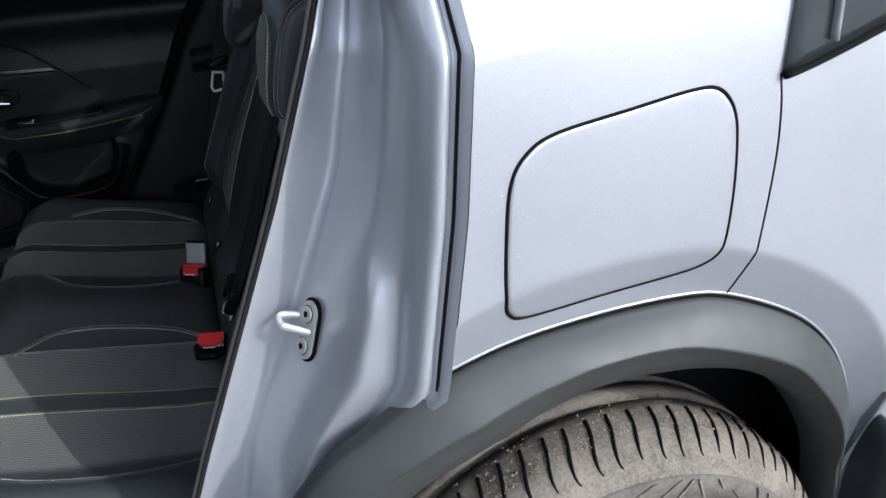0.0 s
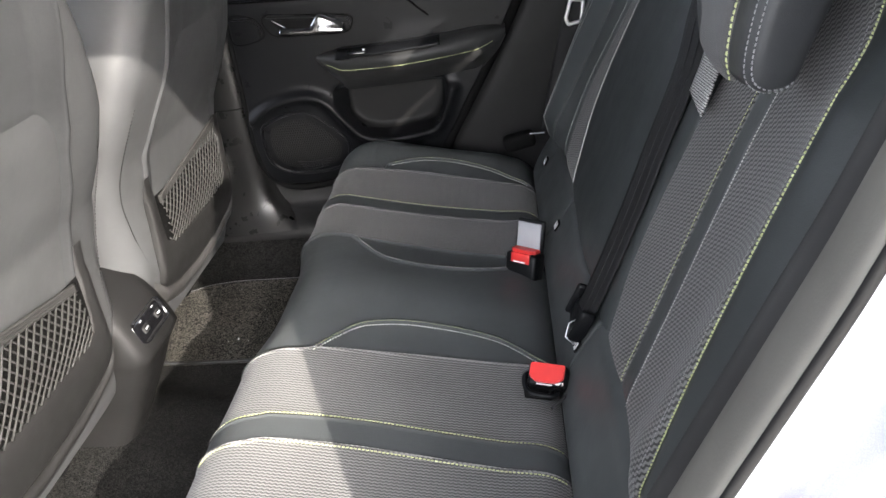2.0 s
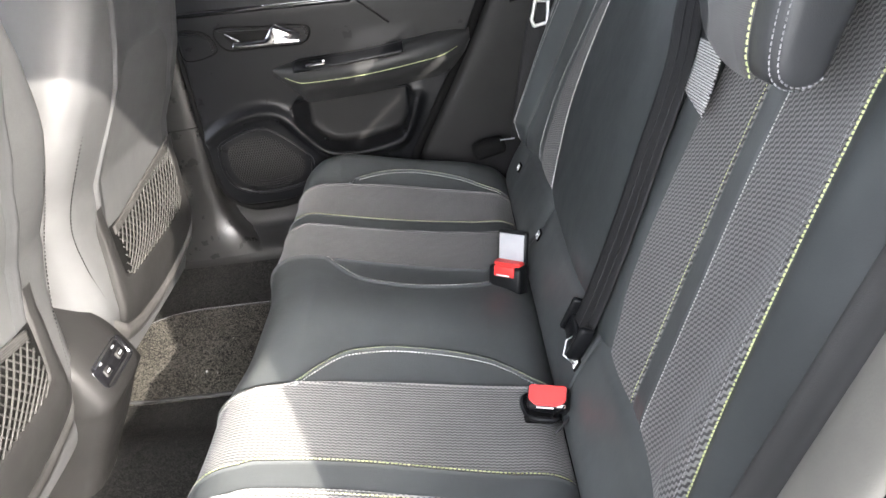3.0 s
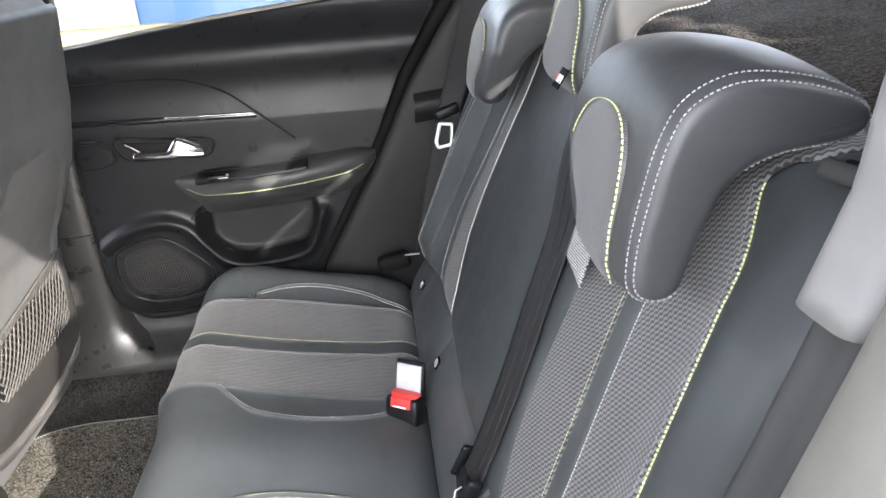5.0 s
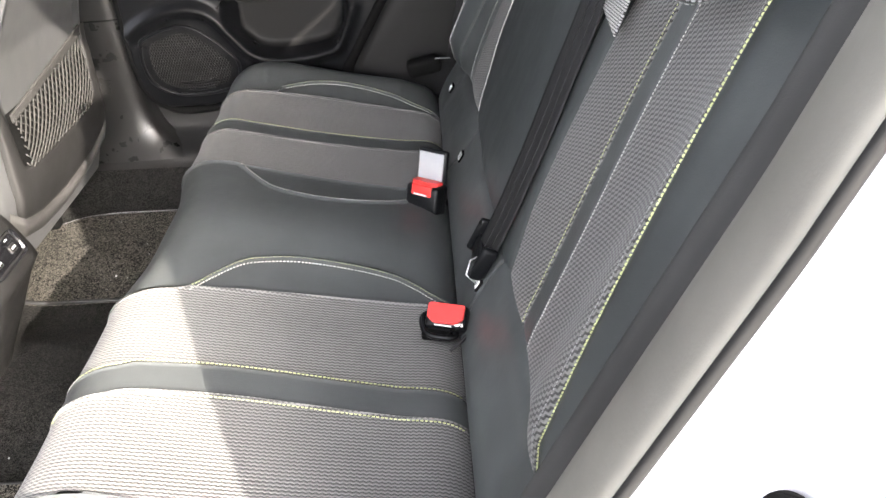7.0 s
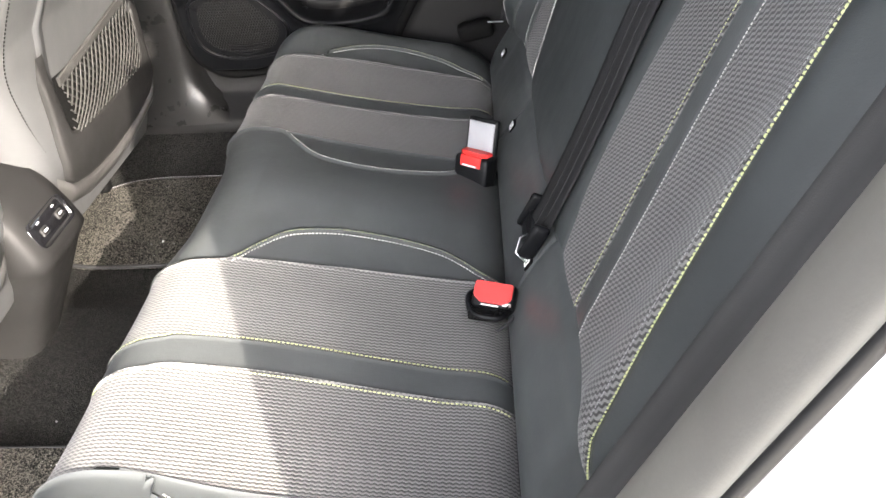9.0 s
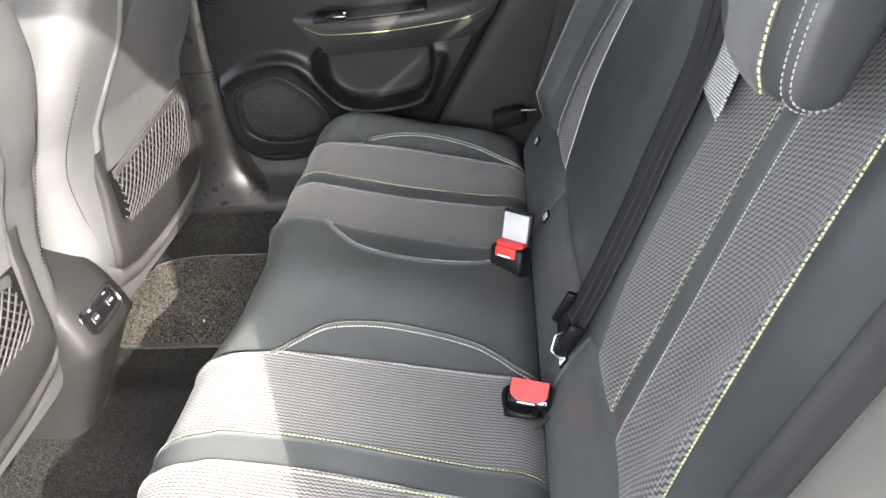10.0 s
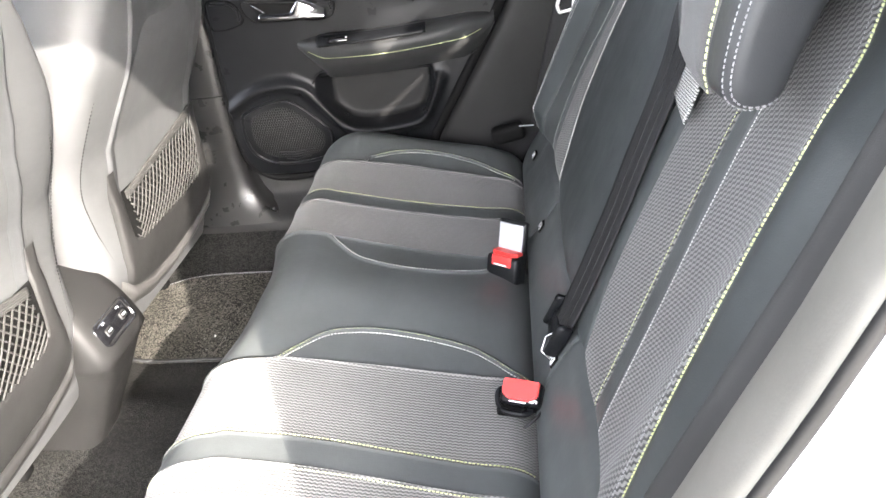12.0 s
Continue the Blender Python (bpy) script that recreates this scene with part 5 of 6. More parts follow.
def door_panel():
    low = smooth_line(np.array(DOOR_LOW), 200)
    rows = []
    for s in np.linspace(0, 1, 170):
        row = []
        for t in np.linspace(0, 1, 190):
            z0 = 0.55 + 0.59 * s
            x = -0.640 + (float(door_rear(z0)) + 0.640) * t
            zb = float(np.interp(x, low[:, 0], low[:, 1])) if x < -0.22 else 0.605 + (x + 0.22) * 0.6
            z = max(z0, zb)
            z = z + (float(np.interp(x, [-0.64, -0.38, -0.14, 0.1], [1.102, 1.134, 1.156, 1.17])) - 1.14) * max(0, (s - 0.6) / 0.4)
            row.append((x, 0.0, z))
        rows.append(row)
    P = np.array(rows)
    P[..., 1] = door_y(P[..., 0], P[..., 2])
    bottom = P[:1].copy()
    bottom[..., 1] += 0.05
    top = P[-1:].copy()
    top[..., 1] += 0.03
    top[..., 2] += 0.002
    front_edge = np.vstack([bottom, P, top])
    edge = front_edge[:, :1].copy()
    edge[..., 1] += 0.05
    rear = front_edge[:, -1:].copy()
    rear[..., 1] += 0.05
    return sheet("door_panel", np.concatenate([edge, front_edge, rear], axis=1))


part("door_panel", door_panel(), M["plastic"], door)


def door_pts(pts, out=0.0):
    p = np.asarray(pts, float)
    return np.column_stack([p[:, 0], door_y(p[:, 0], p[:, 1]) - out, p[:, 1]])


# upper insert, gloss strip, door pull
part("upper_seam", tube("upper_seam", door_pts(smooth_line([(-0.63, 1.040), (-0.50, 1.042), (-0.42, 1.035), (-0.35, 1.010), (-0.29, 0.966), (-0.22, 0.905)], 60), 0.0), 0.0022, 6), M["shadow"], door)
part("gloss_strip", sheet("gloss_strip", np.array([[(x, float(door_y(np.array(x), np.array(0.96))) - o, 0.968 - 0.010 * (x + 0.64) / 0.35 + w) for w, o in ((-0.006, -0.002), (-0.005, 0.004), (0.004, 0.005), (0.006, -0.002))] for x in np.linspace(-0.638, -0.288, 40)])), M["gloss"], door, "glossy black trim strip")
part("strip_bright", tube("strip_bright", [(x, float(door_y(np.array(x), np.array(0.96))) - 0.005, 0.9725 - 0.010 * (x + 0.64) / 0.35) for x in np.linspace(-0.46, -0.288, 20)], 0.0022, 6), M["chrome"], door)
handle_bezel = part("handle_bezel", plate("handle_bezel", [(-0.560, 0.935), (-0.385, 0.922), (-0.380, 0.902), (-0.398, 0.888), (-0.545, 0.894)], "y", 0.600, 0.03, 0.004), M["plastic"], door)
part("handle_cup", plate("handle_cup", [(-0.548, 0.928), (-0.408, 0.920), (-0.425, 0.898), (-0.530, 0.902)], "y", 0.597, 0.01, 0.002), M["shadow"], handle_bezel)
def paddle():
    """The lever of the door pull: a low lip that widens and turns up into a flared blade."""
    rows = []
    for k in np.linspace(0, 1, 40):
        x = -0.528 + 0.134 * k
        flare = max(0.0, min(1.0, (k - 0.46) / 0.20))
        flare = flare * flare * (3 - 2 * flare)
        top = 0.9075 - 0.003 * k + flare * (0.025 - 0.060 * max(0.0, k - 0.64))
        low = 0.8995 - 0.0055 * k
        out = 0.587 - 0.006 * math.sin(k * 3.0)
        rows.append(smooth_line([(x + 0.004 * flare, 0.597, top), (x, out + 0.005, top + 0.0005), (x, out + 0.001, 0.5 * (top + low) + 0.002), (x, out - 0.003, low + 0.002), (x, out + 0.002, low - 0.002), (x, 0.599, low - 0.001)], 16))
    return sheet("door_pull", np.array(rows), back=0.002)


part("door_pull", paddle(), M["chrome"], handle_bezel, "satin chrome door pull")
part("cup_edge", tube("cup_edge", smooth_line([(-0.541, 0.594, 0.926), (-0.520, 0.5935, 0.912), (-0.512, 0.5935, 0.906)], 16), 0.0022, 6), M["chrome"], handle_bezel)
for name, ring in (("bezel_gap", [(-0.560, 0.935), (-0.470, 0.930), (-0.385, 0.922), (-0.378, 0.905), (-0.398, 0.888), (-0.470, 0.890), (-0.545, 0.894)]), ("cover_gap", [(-0.634, 0.937), (-0.590, 0.935), (-0.570, 0.918), (-0.570, 0.891), (-0.632, 0.883)])):
    part(name, tube(name, smooth_line([(a, 0.6005, b) for a, b in ring], 60, True), 0.0013, 6, True), M["shadow"], door)
part("blank_cover", plate("blank_cover", [(-0.632, 0.935), (-0.590, 0.933), (-0.572, 0.918), (-0.572, 0.893), (-0.630, 0.885)], "y", 0.600, 0.02, 0.004), M["plastic"], door)

# armrest: a leaf-shaped pad with a switch panel
ARM = [(-0.468, 0.836, 0.0), (-0.44, 0.833, 0.018), (-0.39, 0.832, 0.042), (-0.30, 0.835, 0.056), (-0.22, 0.841, 0.054), (-0.14, 0.849, 0.040), (-0.085, 0.857, 0.018), (-0.065, 0.860, 0.002)]


def armrest():
    A = smooth_line(np.array(ARM), 60)
    rows = []
    for x, z, d in A:
        thick = 0.040 * min(1, d / 0.035) + 0.004
        y0 = float(door_y(np.array(x), np.array(z)))
        line = smooth_line([(x, y0 + 0.006, z + 0.30 * thick + 0.012), (x, y0 - d * 0.55, z + 0.40 * thick + 0.003), (x, y0 - d * 0.90, z + 0.26 * thick), (x, y0 - d, z - 0.05 * thick), (x, y0 - d * 0.94, z - 0.36 * thick), (x, y0 - d * 0.62, z - 0.85 * thick), (x, y0 + 0.006, z - 1.55 * thick)], 26)
        rows.append(line)
    return np.array(rows)


AP = armrest()
arm_part = part("armrest", sheet("armrest", AP), M["leather_arm"], door, "padded black armrest with pale stitching")
an = -normals(AP) if normals(AP)[30, 10, 1] > 0 else normals(AP)
tagged(part("stitching", stitches("stitching", AP[4:56, 13] + an[4:56, 13] * 0.0006, an[4:56, 13], 0.0011), M["thread_green"], arm_part), kind="stuff")
part("switch_panel", sheet("switch_panel", AP[8:40, 4:10] + an[8:40, 4:10] * 0.0025, back=0.003), M["plastic"], arm_part)
part("window_switch", block("window_switch", (0.040, 0.014, 0.008), (-0.372, 0.570, 0.8515), 0.003, (25, 0, 2)), M["gloss"], arm_part)
part("switch_mark", block("switch_mark", (0.004, 0.004, 0.002), (-0.355, 0.566, 0.8565), 0.0005, (25, 0, 0)), M["white"], arm_part)
part("switch_rim", tube("switch_rim", (AP[26:40, 5] + an[26:40, 5] * 0.004), 0.0012, 6), M["plastic_grey"], arm_part)
part("lower_cut", tube("lower_cut", door_pts(smooth_line([(-0.390, 0.800), (-0.43, 0.78), (-0.452, 0.755)], 20), 0.0), 0.0018, 6), M["shadow"], door)

# speaker
SPEAKER = [(-0.618, 0.690), (-0.600, 0.706), (-0.555, 0.722), (-0.515, 0.722), (-0.48, 0.700), (-0.440, 0.662), (-0.428, 0.640), (-0.436, 0.606), (-0.456, 0.588), (-0.51, 0.578), (-0.565, 0.580), (-0.605, 0.600), (-0.62, 0.635)]


def speaker():
    rim = smooth_line(np.array(SPEAKER), 80, True)
    mid = rim.mean(0)
    rows = []
    for k, out in ((1.0, -0.002), (0.98, 0.002), (0.94, -0.001), (0.7, 0.001), (0.4, 0.003), (0.01, 0.003)):
        rows.append(door_pts(mid + (rim - mid) * k, out))
    P = np.array(rows)
    return sheet("speaker_grille", P, uv=P[..., [0, 2]], wrap_v=True), rim


sp, sp_rim = speaker()
grille = part("speaker_grille", sp, M["grille"], door, "perforated black speaker grille")
part("speaker_rim", tube("speaker_rim", door_pts(sp_rim, 0.002), 0.0035, 8, True), M["plastic"], grille)
for k in range(4):
    part("grille_slot", tube("grille_slot", door_pts([(-0.555 + 0.004 * k, 0.607 - 0.006 * k), (-0.52, 0.604 - 0.006 * k), (-0.475 - 0.004 * k, 0.611 - 0.006 * k)], 0.003), 0.0012, 6), M["plastic"], grille)

# added shade sheet in map pocket; gap along the door's front and lower edge
lin = []
for x in np.linspace(-0.418, -0.212, 40):
    lz = float(np.interp(x, SWOOSH[:, 0], SWOOSH[:, 1]))
    zz = np.linspace(lz + 0.018, 0.762, 14)
    lin.append(np.column_stack([np.full(14, x), door_y(np.full(14, x), zz) - 0.0015, zz]))
part("pocket_shade", sheet("pocket_shade", np.array(lin), flip=True), M["pocket"], door, "matt black sheet added for the shade in the door pocket")
part("door_gap", tube("door_gap", smooth_line([(-0.647, 0.636, 1.10), (-0.647, 0.632, 0.90), (-0.647, 0.630, 0.70), (-0.644, 0.634, 0.62), (-0.632, 0.642, 0.572), (-0.605, 0.648, 0.546), (-0.57, 0.650, 0.534), (-0.50, 0.650, 0.538), (-0.40, 0.650, 0.562), (-0.30, 0.650, 0.580)], 90), 0.009, 8), M["shadow"], door)

# door glass and frame, pillar, sill
pane = part("window_pane", block("window_pane", (0.80, 0.004, 0.27), (-0.27, 0.668, 1.27), 0.0), M["glass"], door, "tinted side window")
pane.visible_shadow = False
part("window_frame", block("window_frame", (0.035, 0.035, 0.30), (-0.645, 0.665, 1.27), 0.006, (0, 4, 0)), M["plastic"], door)
part("window_frame", block("window_frame", (0.05, 0.035, 0.34), (0.165, 0.665, 1.29), 0.006, (0, 32, 0)), M["plastic"], door)
part("waist_seal", tube("waist_seal", smooth_line([(-0.64, 0.655, 1.100), (-0.38, 0.655, 1.133), (-0.14, 0.655, 1.155), (0.10, 0.655, 1.168)], 40), 0.008, 8), M["rubber"], door)


pillar = thing("centre_pillar", (-0.72, 0.66, 0.40), "dark moulded pillar trim between the doors", "pillar trim", kind="structure")
rows = []
for z in np.linspace(0.44, 1.42, 60):
    k = math.exp(-max(0.0, z - 0.445) / 0.035)
    out = 0.034 * k                                             # runs out into the sill
    rows.append(smooth_line([(-0.652 + 0.10 * k, 0.69, z), (-0.656 + 0.09 * k, 0.655 - out, z), (-0.668 + 0.05 * k, 0.640 - out, z), (-0.70, 0.634 - out, z), (-0.755, 0.634 - out, z), (-0.80 - 0.04 * k, 0.645 - out, z), (-0.82 - 0.05 * k, 0.69, z)], 30))
part("cover", sheet("cover", np.array(rows)), M["pillar"], pillar)
part("joint", tube("joint", [(x, y - 0.001, 0.735) for x, y in ((-0.662, 0.646), (-0.675, 0.6375), (-0.70, 0.634), (-0.755, 0.634), (-0.79, 0.642))], 0.0015, 6), M["shadow"], pillar)
sill = thing("door_sill", (-0.6, 0.66, 0.36), "black moulded door sill trim", "sill trim", kind="structure")
rows = []
for x in np.linspace(-1.2, -0.15, 30):
    rows.append(smooth_line([(x, 0.700, 0.60), (x, 0.685, 0.49), (x, 0.665, 0.472), (x, 0.635, 0.458), (x, 0.615, 0.446), (x, 0.606, 0.425), (x, 0.612, 0.40)], 24))
part("cover", sheet("cover", np.array(rows), flip=True), M["plastic_dull"], sill)
part("carpet_edge", sheet("carpet_edge", np.array([[(x, y, z + 0.002 * noise.noise((x * 20, y * 20, 0))) for y, z in ((0.50, 0.345), (0.535, 0.350), (0.570, 0.366), (0.595, 0.395), (0.612, 0.430))] for x in np.linspace(-1.2, -0.2, 60)])), M["carpet"], sill, "charcoal carpet turned up against the sill")
quarter = thing("quarter_trim", (0.1, 0.64, 0.55), "plain black trim panel beside the backrest", "trim panel", kind="structure")
rows = []
for z in np.linspace(0.50, 1.36, 40):
    x0 = float(door_rear(min(z, 1.16))) + max(0, z - 1.16) * 0.7 + 0.012
    rows.append(smooth_line([(x0, 0.665, z), (x0 + 0.006, 0.640, z), (x0 + 0.03, 0.628, z), (x0 + 0.12, 0.624, z), (x0 + 0.30, 0.622, z)], 24))
part("cover", sheet("cover", np.array(rows)), M["trim_black"], quarter)
part("frame_seal", tube("frame_seal", [(float(door_rear(z)) + 0.008, 0.640, z) for z in np.linspace(0.56, 1.16, 30)], 0.015, 8), M["shadow"], quarter)
part("ledge", sheet("ledge", np.array([[(x, y, z - 0.12 * (0.16 - x)) for y, z in ((0.626, 0.985), (0.612, 0.975), (0.606, 0.962), (0.610, 0.945), (0.626, 0.925))] for x in np.linspace(0.02, 0.16, 10)])), M["trim_black"], quarter)
clip = thing("side_latch", (-0.03, 0.57, 0.62), "black plastic latch bezel beside the cushion", "latch")
part("bezel", block("bezel", (0.070, 0.030, 0.036), (-0.050, 0.588, 0.628), 0.010, (10, -12, 0)), M["shadow"], clip)
part("edge_strip", block("edge_strip", (0.030, 0.003, 0.002), (-0.012, 0.560, 0.652), 0.0), M["label"], clip)


# ---- front seats ----
def front_seat(s):
    seat = thing("front_seat", (-0.80, 0.28 * s, 0.36), "black leather front seat back with a net pocket, in sunlight", "car seat", "front seats")

    def back_x(z):
        return np.interp(z, [0.40, 0.52, 0.62, 0.75, 0.82, 0.87, 0.95, 1.05, 1.20, 1.28], [-0.735, -0.690, -0.662, -0.656, -0.640, -0.614, -0.578, -0.550, -0.525, -0.520])

    def half(z):
        return np.interp(z, [0.40, 0.55, 0.62, 0.70, 0.80, 0.90, 0.98, 1.09, 1.18, 1.24], [0.190, 0.195, 0.200, 0.195, 0.190, 0.190, 0.180, 0.155, 0.140, 0.10])
    def inner_half(z):
        return np.interp(z, [0.40, 0.52, 0.62, 0.70, 0.80, 0.90, 0.98, 1.09, 1.18, 1.24], [0.20, 0.222, 0.226, 0.242, 0.258, 0.254, 0.234, 0.178, 0.150, 0.10]) + (0.018 * np.clip((0.72 - z) / 0.1, 0, 1) if s < 0 else 0.0)
    def panel_half(z):
        return np.interp(z, [0.50, 0.60, 0.66, 0.75, 0.82, 0.87, 0.92, 1.00, 1.10, 1.20], [0.175, 0.166, 0.163, 0.164, 0.168, 0.160, 0.140, 0.132, 0.138, 0.12])
    # padded body, lofted upwards
    rows = []
    for z in np.linspace(0.50, 1.245, 80):
        x, w = float(back_x(z)), float(half(z))
        k = math.sqrt(max(0.02, 1 - max(0, (z - 1.16) / 0.09) ** 2))
        w2 = w + 0.014
        v, v2 = float(inner_half(z)), float(inner_half(z)) + 0.014
        line = smooth_line([(x - 0.004, 0.0), (x - 0.004, w * 0.75), (x - 0.010, w * 0.98), (x - 0.050, w2 * 0.99), (x - 0.10, w2 * 1.03), (x - 0.155, w2 * 1.0), (x - 0.17, w2 * 0.80), (x - 0.13, w * 0.55), (x - 0.12, 0.0), (x - 0.13, -v * 0.55), (x - 0.17, -v2 * 0.80), (x - 0.155, -v2 * 0.98), (x - 0.10, -v2 * 1.0), (x - 0.050, -v2 * 1.0), (x - 0.018, -v * 0.98), (x - 0.006, -v * 0.78)], 120, True)
        cx = x - 0.085
        rows.append(np.column_stack([cx + (line[:, 0] - cx) * k, 0.28 * s + s * line[:, 1] * (0.4 + 0.6 * k), np.full(120, z)]))
    top = np.repeat(np.array(rows[-1]).mean(0)[None], 120, 0)
    part("padding", sheet("padding", np.array(rows + [top]), wrap_v=True, flip=s < 0), M["leather_front"], seat)

    def face(Yr, Zr, out):
        """Point on the back face: Yr in -1..1 across, Zr height."""
        w = panel_half(Zr)
        x = back_x(Zr) + out - 0.004 * Yr ** 4
        return np.stack([x, 0.28 * s + Yr * w, Zr], axis=-1)
    # back panel with a raised rim
    T, ZZ = np.meshgrid(np.linspace(-1, 1, 70), np.linspace(0.60, 1.20, 90), indexing="ij")
    edge = np.minimum(1 - np.abs(T), np.minimum((1.20 - ZZ) / 0.16, (ZZ - 0.60) / 0.16 + 0.02))
    rim = 0.001 * np.exp(-((edge - 0.04) / 0.03) ** 2) - 0.022 * np.clip(edge - 0.06, 0, 0.45) / 0.45 * np.clip((1.02 - ZZ) / 0.10, 0.25, 1)
    roll = -0.008 * np.clip(1 - edge / 0.05, 0, 1) ** 2
    # recessed panel's shade is put into its leather, darker than the padding
    part("back_panel", sheet("back_panel", face(T, ZZ, 0.003 + rim + roll), flip=True), M["leather_back"], seat)
    for sgn in (-1, 1):
        z = np.linspace(0.57, 1.19, 60)
        part("piping", tube("piping", face(np.full(60, 1.0 * sgn), z, -0.003), 0.0022, 8), M["leather_front"], seat)
    seam_line = smooth_line([(float(back_x(z)) - 0.012 - 0.004, 0.28 * s - s * (float(inner_half(z)) - d), z) for z, d in ((0.62, 0.035), (0.72, 0.020), (0.80, 0.018), (0.90, 0.028), (1.00, 0.050), (1.10, 0.045), (1.16, 0.04))], 90)
    tagged(part("side_seam", stitches("side_seam", seam_line + np.array([0.008, 0, 0]), np.tile([1.0, 0, 0], (90, 1)), 0.0012, 0.0055, 0.0040), M["shadow"], seat), kind="stuff")
    # moulded U-shaped frame round the pocket, and the hard skirt below it
    U_OUT = smooth_line([(-0.178, 0.785), (-0.178, 0.70), (-0.182, 0.63), (-0.172, 0.588), (-0.10, 0.566), (0.0, 0.558), (0.10, 0.566), (0.172, 0.588), (0.182, 0.63), (0.178, 0.70), (0.178, 0.785)], 90)
    U_IN = smooth_line([(-0.158, 0.785), (-0.152, 0.72), (-0.147, 0.675), (-0.138, 0.660), (-0.09, 0.655), (0.0, 0.652), (0.09, 0.655), (0.138, 0.660), (0.147, 0.675), (0.152, 0.72), (0.158, 0.785)], 90)
    def on_back(p, out):
        fade = np.clip((0.785 - p[:, 1]) / 0.05, 0.1, 1)
        return np.column_stack([back_x(p[:, 1]) + out * fade, 0.28 * s + p[:, 0], p[:, 1]])
    frame_rows = [on_back(U_OUT + (U_IN - U_OUT) * k, o) for k, o in ((0.0, -0.004), (0.01, 0.003), (0.05, 0.0055), (0.12, 0.0070), (0.5, 0.0075), (0.88, 0.0070), (0.96, 0.006), (1.0, 0.000))]
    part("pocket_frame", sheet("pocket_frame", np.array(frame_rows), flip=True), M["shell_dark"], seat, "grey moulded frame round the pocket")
    rows = []
    for k, o, dz in ((0, 0.000, -0.004), (0.1, 0.010, -0.006), (0.5, 0.008, -0.022), (0.8, 0.000, -0.036), (1.0, -0.018, -0.046), (1.0, -0.06, -0.048)):
        y = np.linspace(-0.215, 0.215, 50)
        z = np.interp(np.abs(y), [0, 0.10, 0.172, 0.19, 0.215], [0.558, 0.566, 0.588, 0.608, 0.640])
        bend = -0.05 * np.clip((np.abs(y) - 0.17) / 0.045, 0, 1) ** 2
        rows.append(np.column_stack([back_x(z + dz) + o + bend, 0.28 * s + y, z + dz]))
    # near skirt's shade is put into its colour; the sunlit far one stays lighter
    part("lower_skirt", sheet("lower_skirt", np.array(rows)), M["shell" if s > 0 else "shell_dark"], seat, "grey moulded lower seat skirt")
    # net: diamond cords and a gathered elastic hem
    lo, hi = 0.650, 0.752

    def net_point(a, b):
        """a across -1..1, b 0..1 up."""
        z = lo + (hi - lo) * b + 0.022 * a * s * b
        return face(a * 0.139 / panel_half(z), z, 0.007 + 0.006 * np.sin(np.clip(b, 0, 1) * math.pi))
    verts, faces = [], []
    for fam in (1, -1):
        for k in range(-12, 30):
            a0 = -1 + 2 * k / 18.0
            t = np.linspace(0, 1, 13)
            a = a0 + fam * t * 0.62 if fam > 0 else a0 + 0.0 - t * 0.62
            ok = (a > -1) & (a < 1)
            if ok.sum() < 2:
                continue
            P = net_point(a[ok], t[ok])
            P[:, 0] += 0.0015 * fam
            me = tube("cord", P, 0.0014, 5)
            off = len(verts)
            verts += [tuple(v.co) for v in me.vertices]
            faces += [tuple(off + i for i in p.vertices) for p in me.polygons]
            bpy.data.meshes.remove(me)
    tagged(part("net", solid("net", verts, faces), M["elastic"], seat, "grey diamond net pocket"), kind="stuff")
    for k in range(4):
        a = np.linspace(-1, 1, 40)
        P = net_point(a, np.full(40, 1.0 + 0.035 * k))
        part("elastic_hem", tube("elastic_hem", P, 0.0028, 6), M["elastic"], seat)
    # dark sheet put behind the net for the shade in its holes
    part("net_shade", sheet("net_shade", np.array([on_back(np.column_stack([np.linspace(-0.15, 0.15, 20), np.full(20, z)]), 0.0040) for z in np.linspace(0.650, 0.745, 8)]), flip=True), M["shadow"], seat, "near-black sheet standing in for shade behind the net")
    # cushion under the seat back, posts and headrest
    part("seat_base", block("seat_base", (0.46, 0.48, 0.16), (-1.04, 0.28 * s, 0.555), 0.05, (0, 6, 0), segments=4), M["leather"], seat)
    for dy in (-0.19, 0.19):
        part("seat_rail", block("seat_rail", (0.40, 0.030, 0.05), (-1.02, 0.28 * s + dy, 0.385), 0.008), M["shadow"], seat)
    part("headrest", block("headrest", (0.10, 0.25, 0.16), (-0.545, 0.28 * s, 1.345), 0.04, (0, -8, 0), segments=4), M["leather"], seat)
    return seat


front_seat(1)
front_seat(-1)

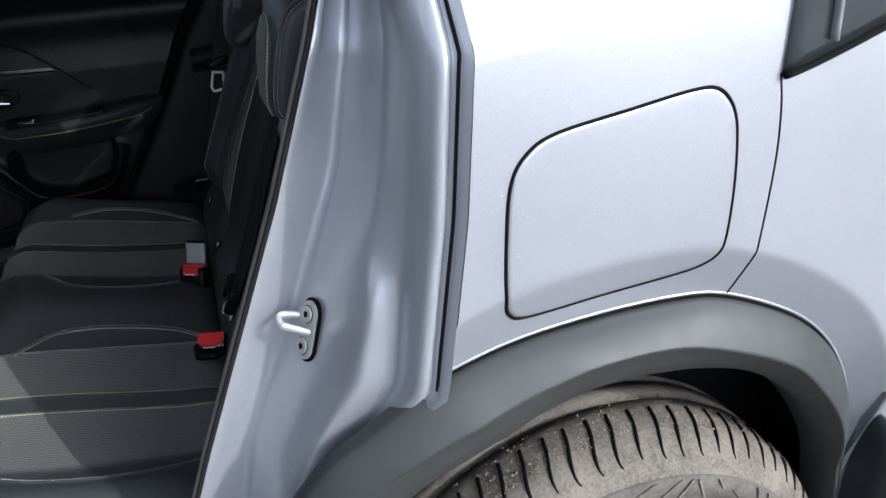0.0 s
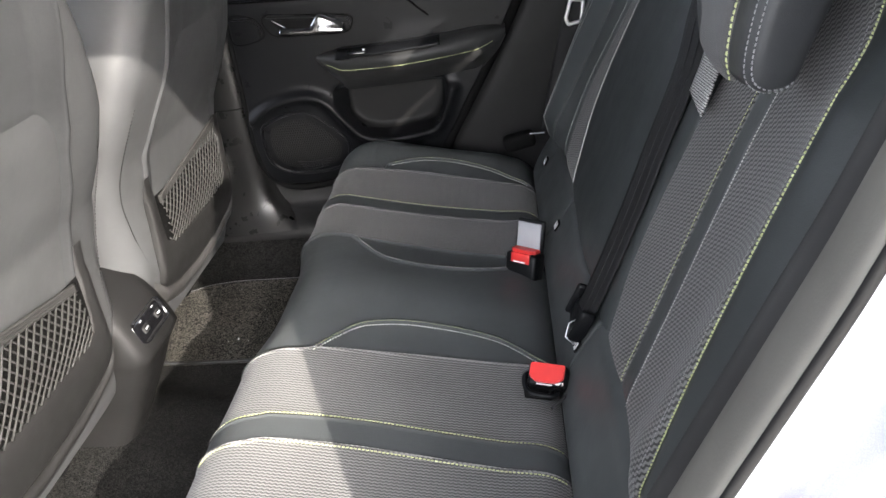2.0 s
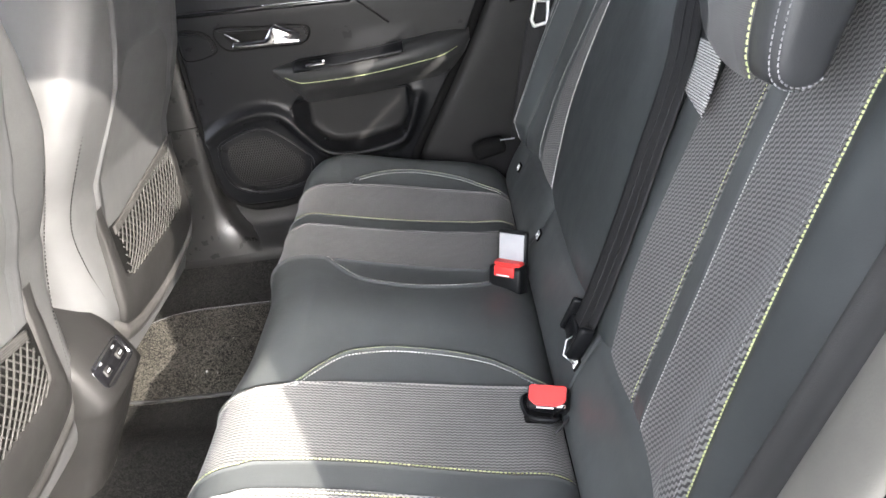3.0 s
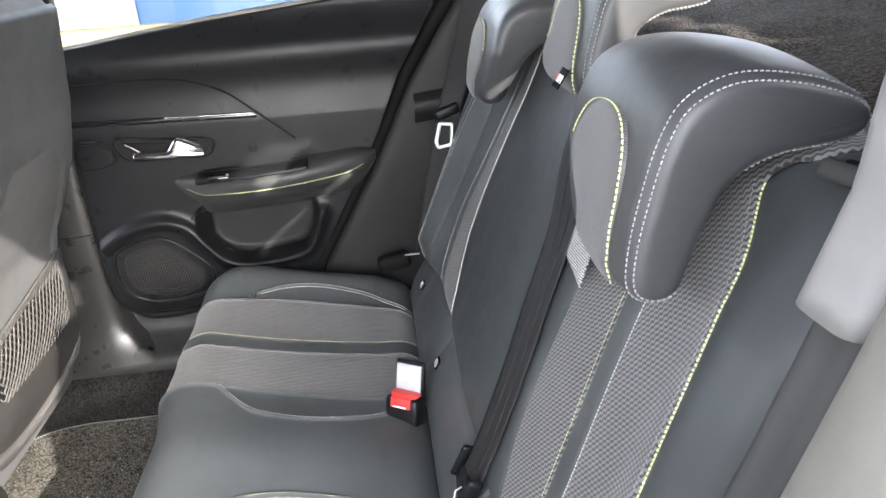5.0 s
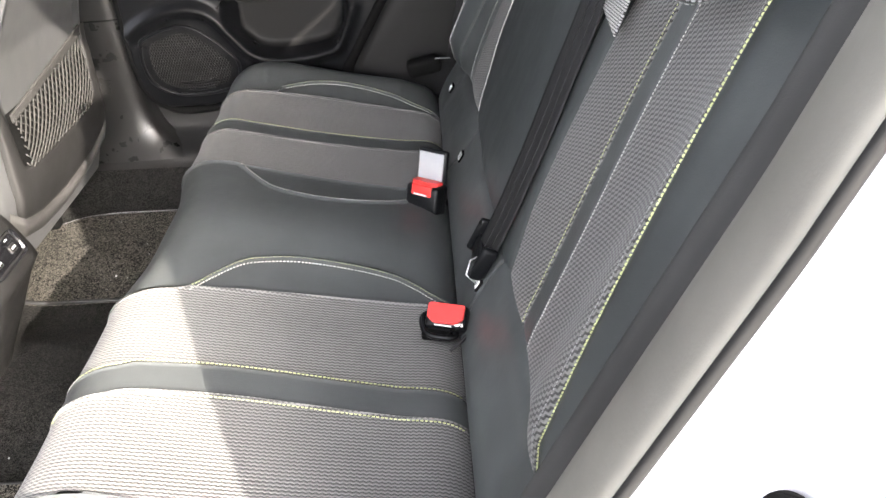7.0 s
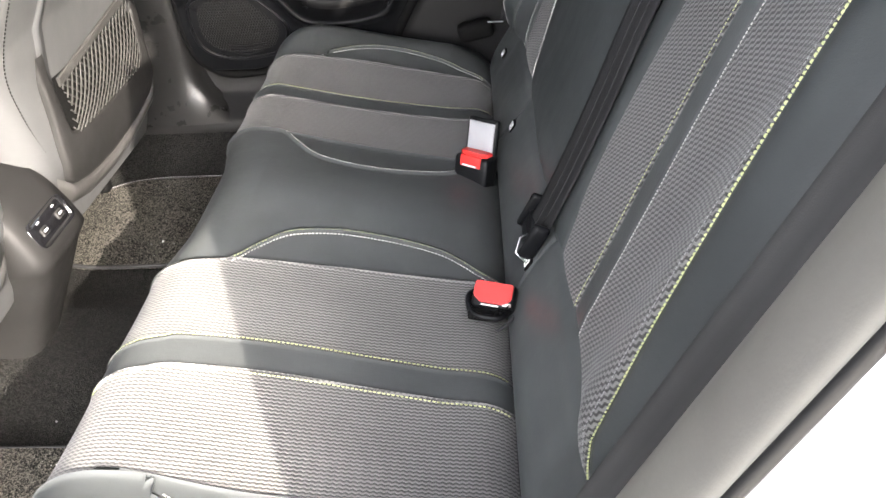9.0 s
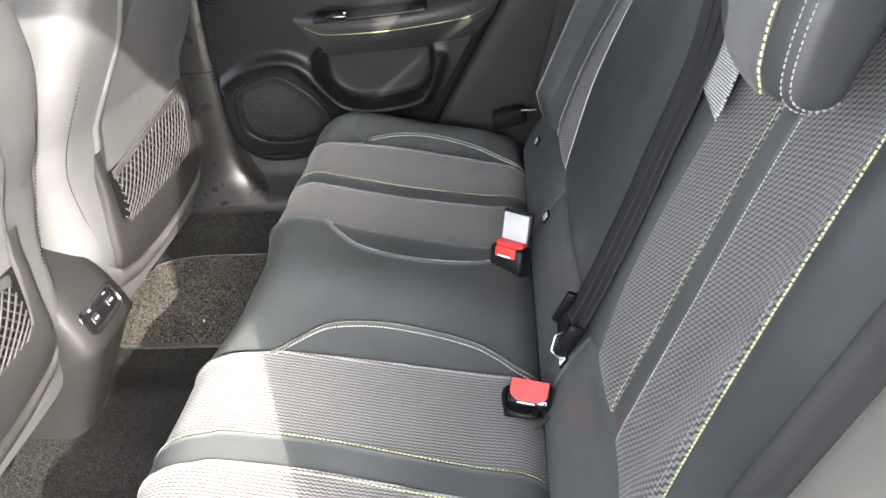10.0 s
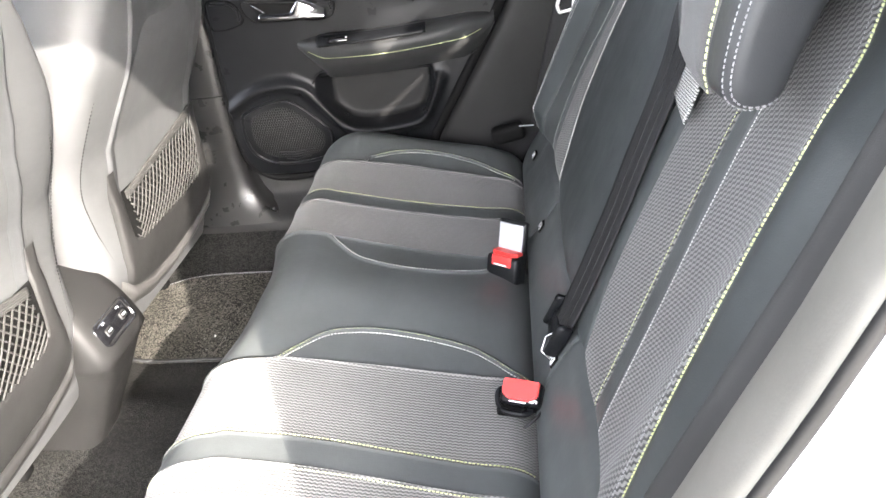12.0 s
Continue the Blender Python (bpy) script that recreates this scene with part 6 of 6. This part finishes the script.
# ---- centre console ----
console = thing("centre_console", (-0.75, 0, 0.36), "black centre console end with two charging ports", "console")
rows = []
for z, x, w0, w1 in ((0.36, -0.735, -0.046, 0.044), (0.42, -0.706, -0.052, 0.048), (0.50, -0.664, -0.064, 0.056), (0.532, -0.650, -0.070, 0.060), (0.550, -0.639, -0.076, 0.064), (0.565, -0.637, -0.077, 0.065), (0.62, -0.660, -0.075, 0.063), (0.65, -0.684, -0.070, 0.058), (0.682, -0.735, -0.062, 0.050), (0.70, -0.80, -0.055, 0.043)):
    rows.append(smooth_line([(-1.05, w0, z), (x - 0.05, w0, z), (x - 0.010, w0 + 0.003, z), (x, w0 + 0.014, z), (x + 0.002, w0 + 0.04, z), (x + 0.002, w1 - 0.04, z), (x, w1 - 0.014, z), (x - 0.010, w1 - 0.003, z), (x - 0.05, w1, z), (-1.05, w1, z)], 40))
part("body", sheet("body", np.array([smooth_line(np.array(rows)[:, i], 40) for i in range(40)]).transpose(1, 0, 2)), M["console"], console)
panel = part("port_panel", block("port_panel", (0.005, 0.090, 0.040), (-0.6475, -0.008, 0.594), 0.009, (0, -23, 0), segments=3), M["gloss"], console)
for dy in (-0.022, 0.022):
    part("port_rim", block("port_rim", (0.004, 0.016, 0.012), (-0.6440, -0.008 + dy, 0.593), 0.002, (0, -23, 0)), M["plastic_dull"], panel)
    part("port_slot", block("port_slot", (0.002, 0.012, 0.008), (-0.6422, -0.008 + dy, 0.5938), 0.001, (0, -23, 0)), M["shadow"], panel)
    part("port_tongue", block("port_tongue", (0.002, 0.009, 0.003), (-0.6414, -0.008 + dy, 0.595), 0.0005, (0, -23, 0)), M["label"], panel)
    part("port_symbol", block("port_symbol", (0.001, 0.006, 0.002), (-0.6495, -0.008 + dy, 0.606), 0.0, (0, -23, 0)), M["label"], panel)

# ---- behind the seats ----
X, Y, Z = bumpy("shelf", 0.29, 1.0, -0.60, 0.60, 1.085, 40, 70, 0.012, 4.0)
shelf = tagged(part("luggage_cover", sheet("luggage_cover", np.stack([X, Y, Z + 0.10 * np.clip((X - 0.35) / 0.6, 0, 1)], 2), back=0.012), M["shelf"]), "brown-grey felt luggage cover behind the backrest", "luggage cover")
part("hem", tube("hem", [(0.292, y, 1.086 + 0.004 * noise.noise((2.6, y * 9, 0.3))) for y in np.linspace(-0.60, 0.60, 60)], 0.007, 8), M["shelf"], shelf)
release = thing("backrest_release", (0.235, -0.47, 1.11), "dark grey backrest release catch", "catch")
part("bezel", block("bezel", (0.052, 0.036, 0.013), (0.230, -0.468, 1.106), 0.004, (0, 20, 10)), M["plastic_grey"], release)
part("lever", block("lever", (0.026, 0.018, 0.008), (0.224, -0.474, 1.114), 0.003, (0, 20, 10)), M["shadow"], release)
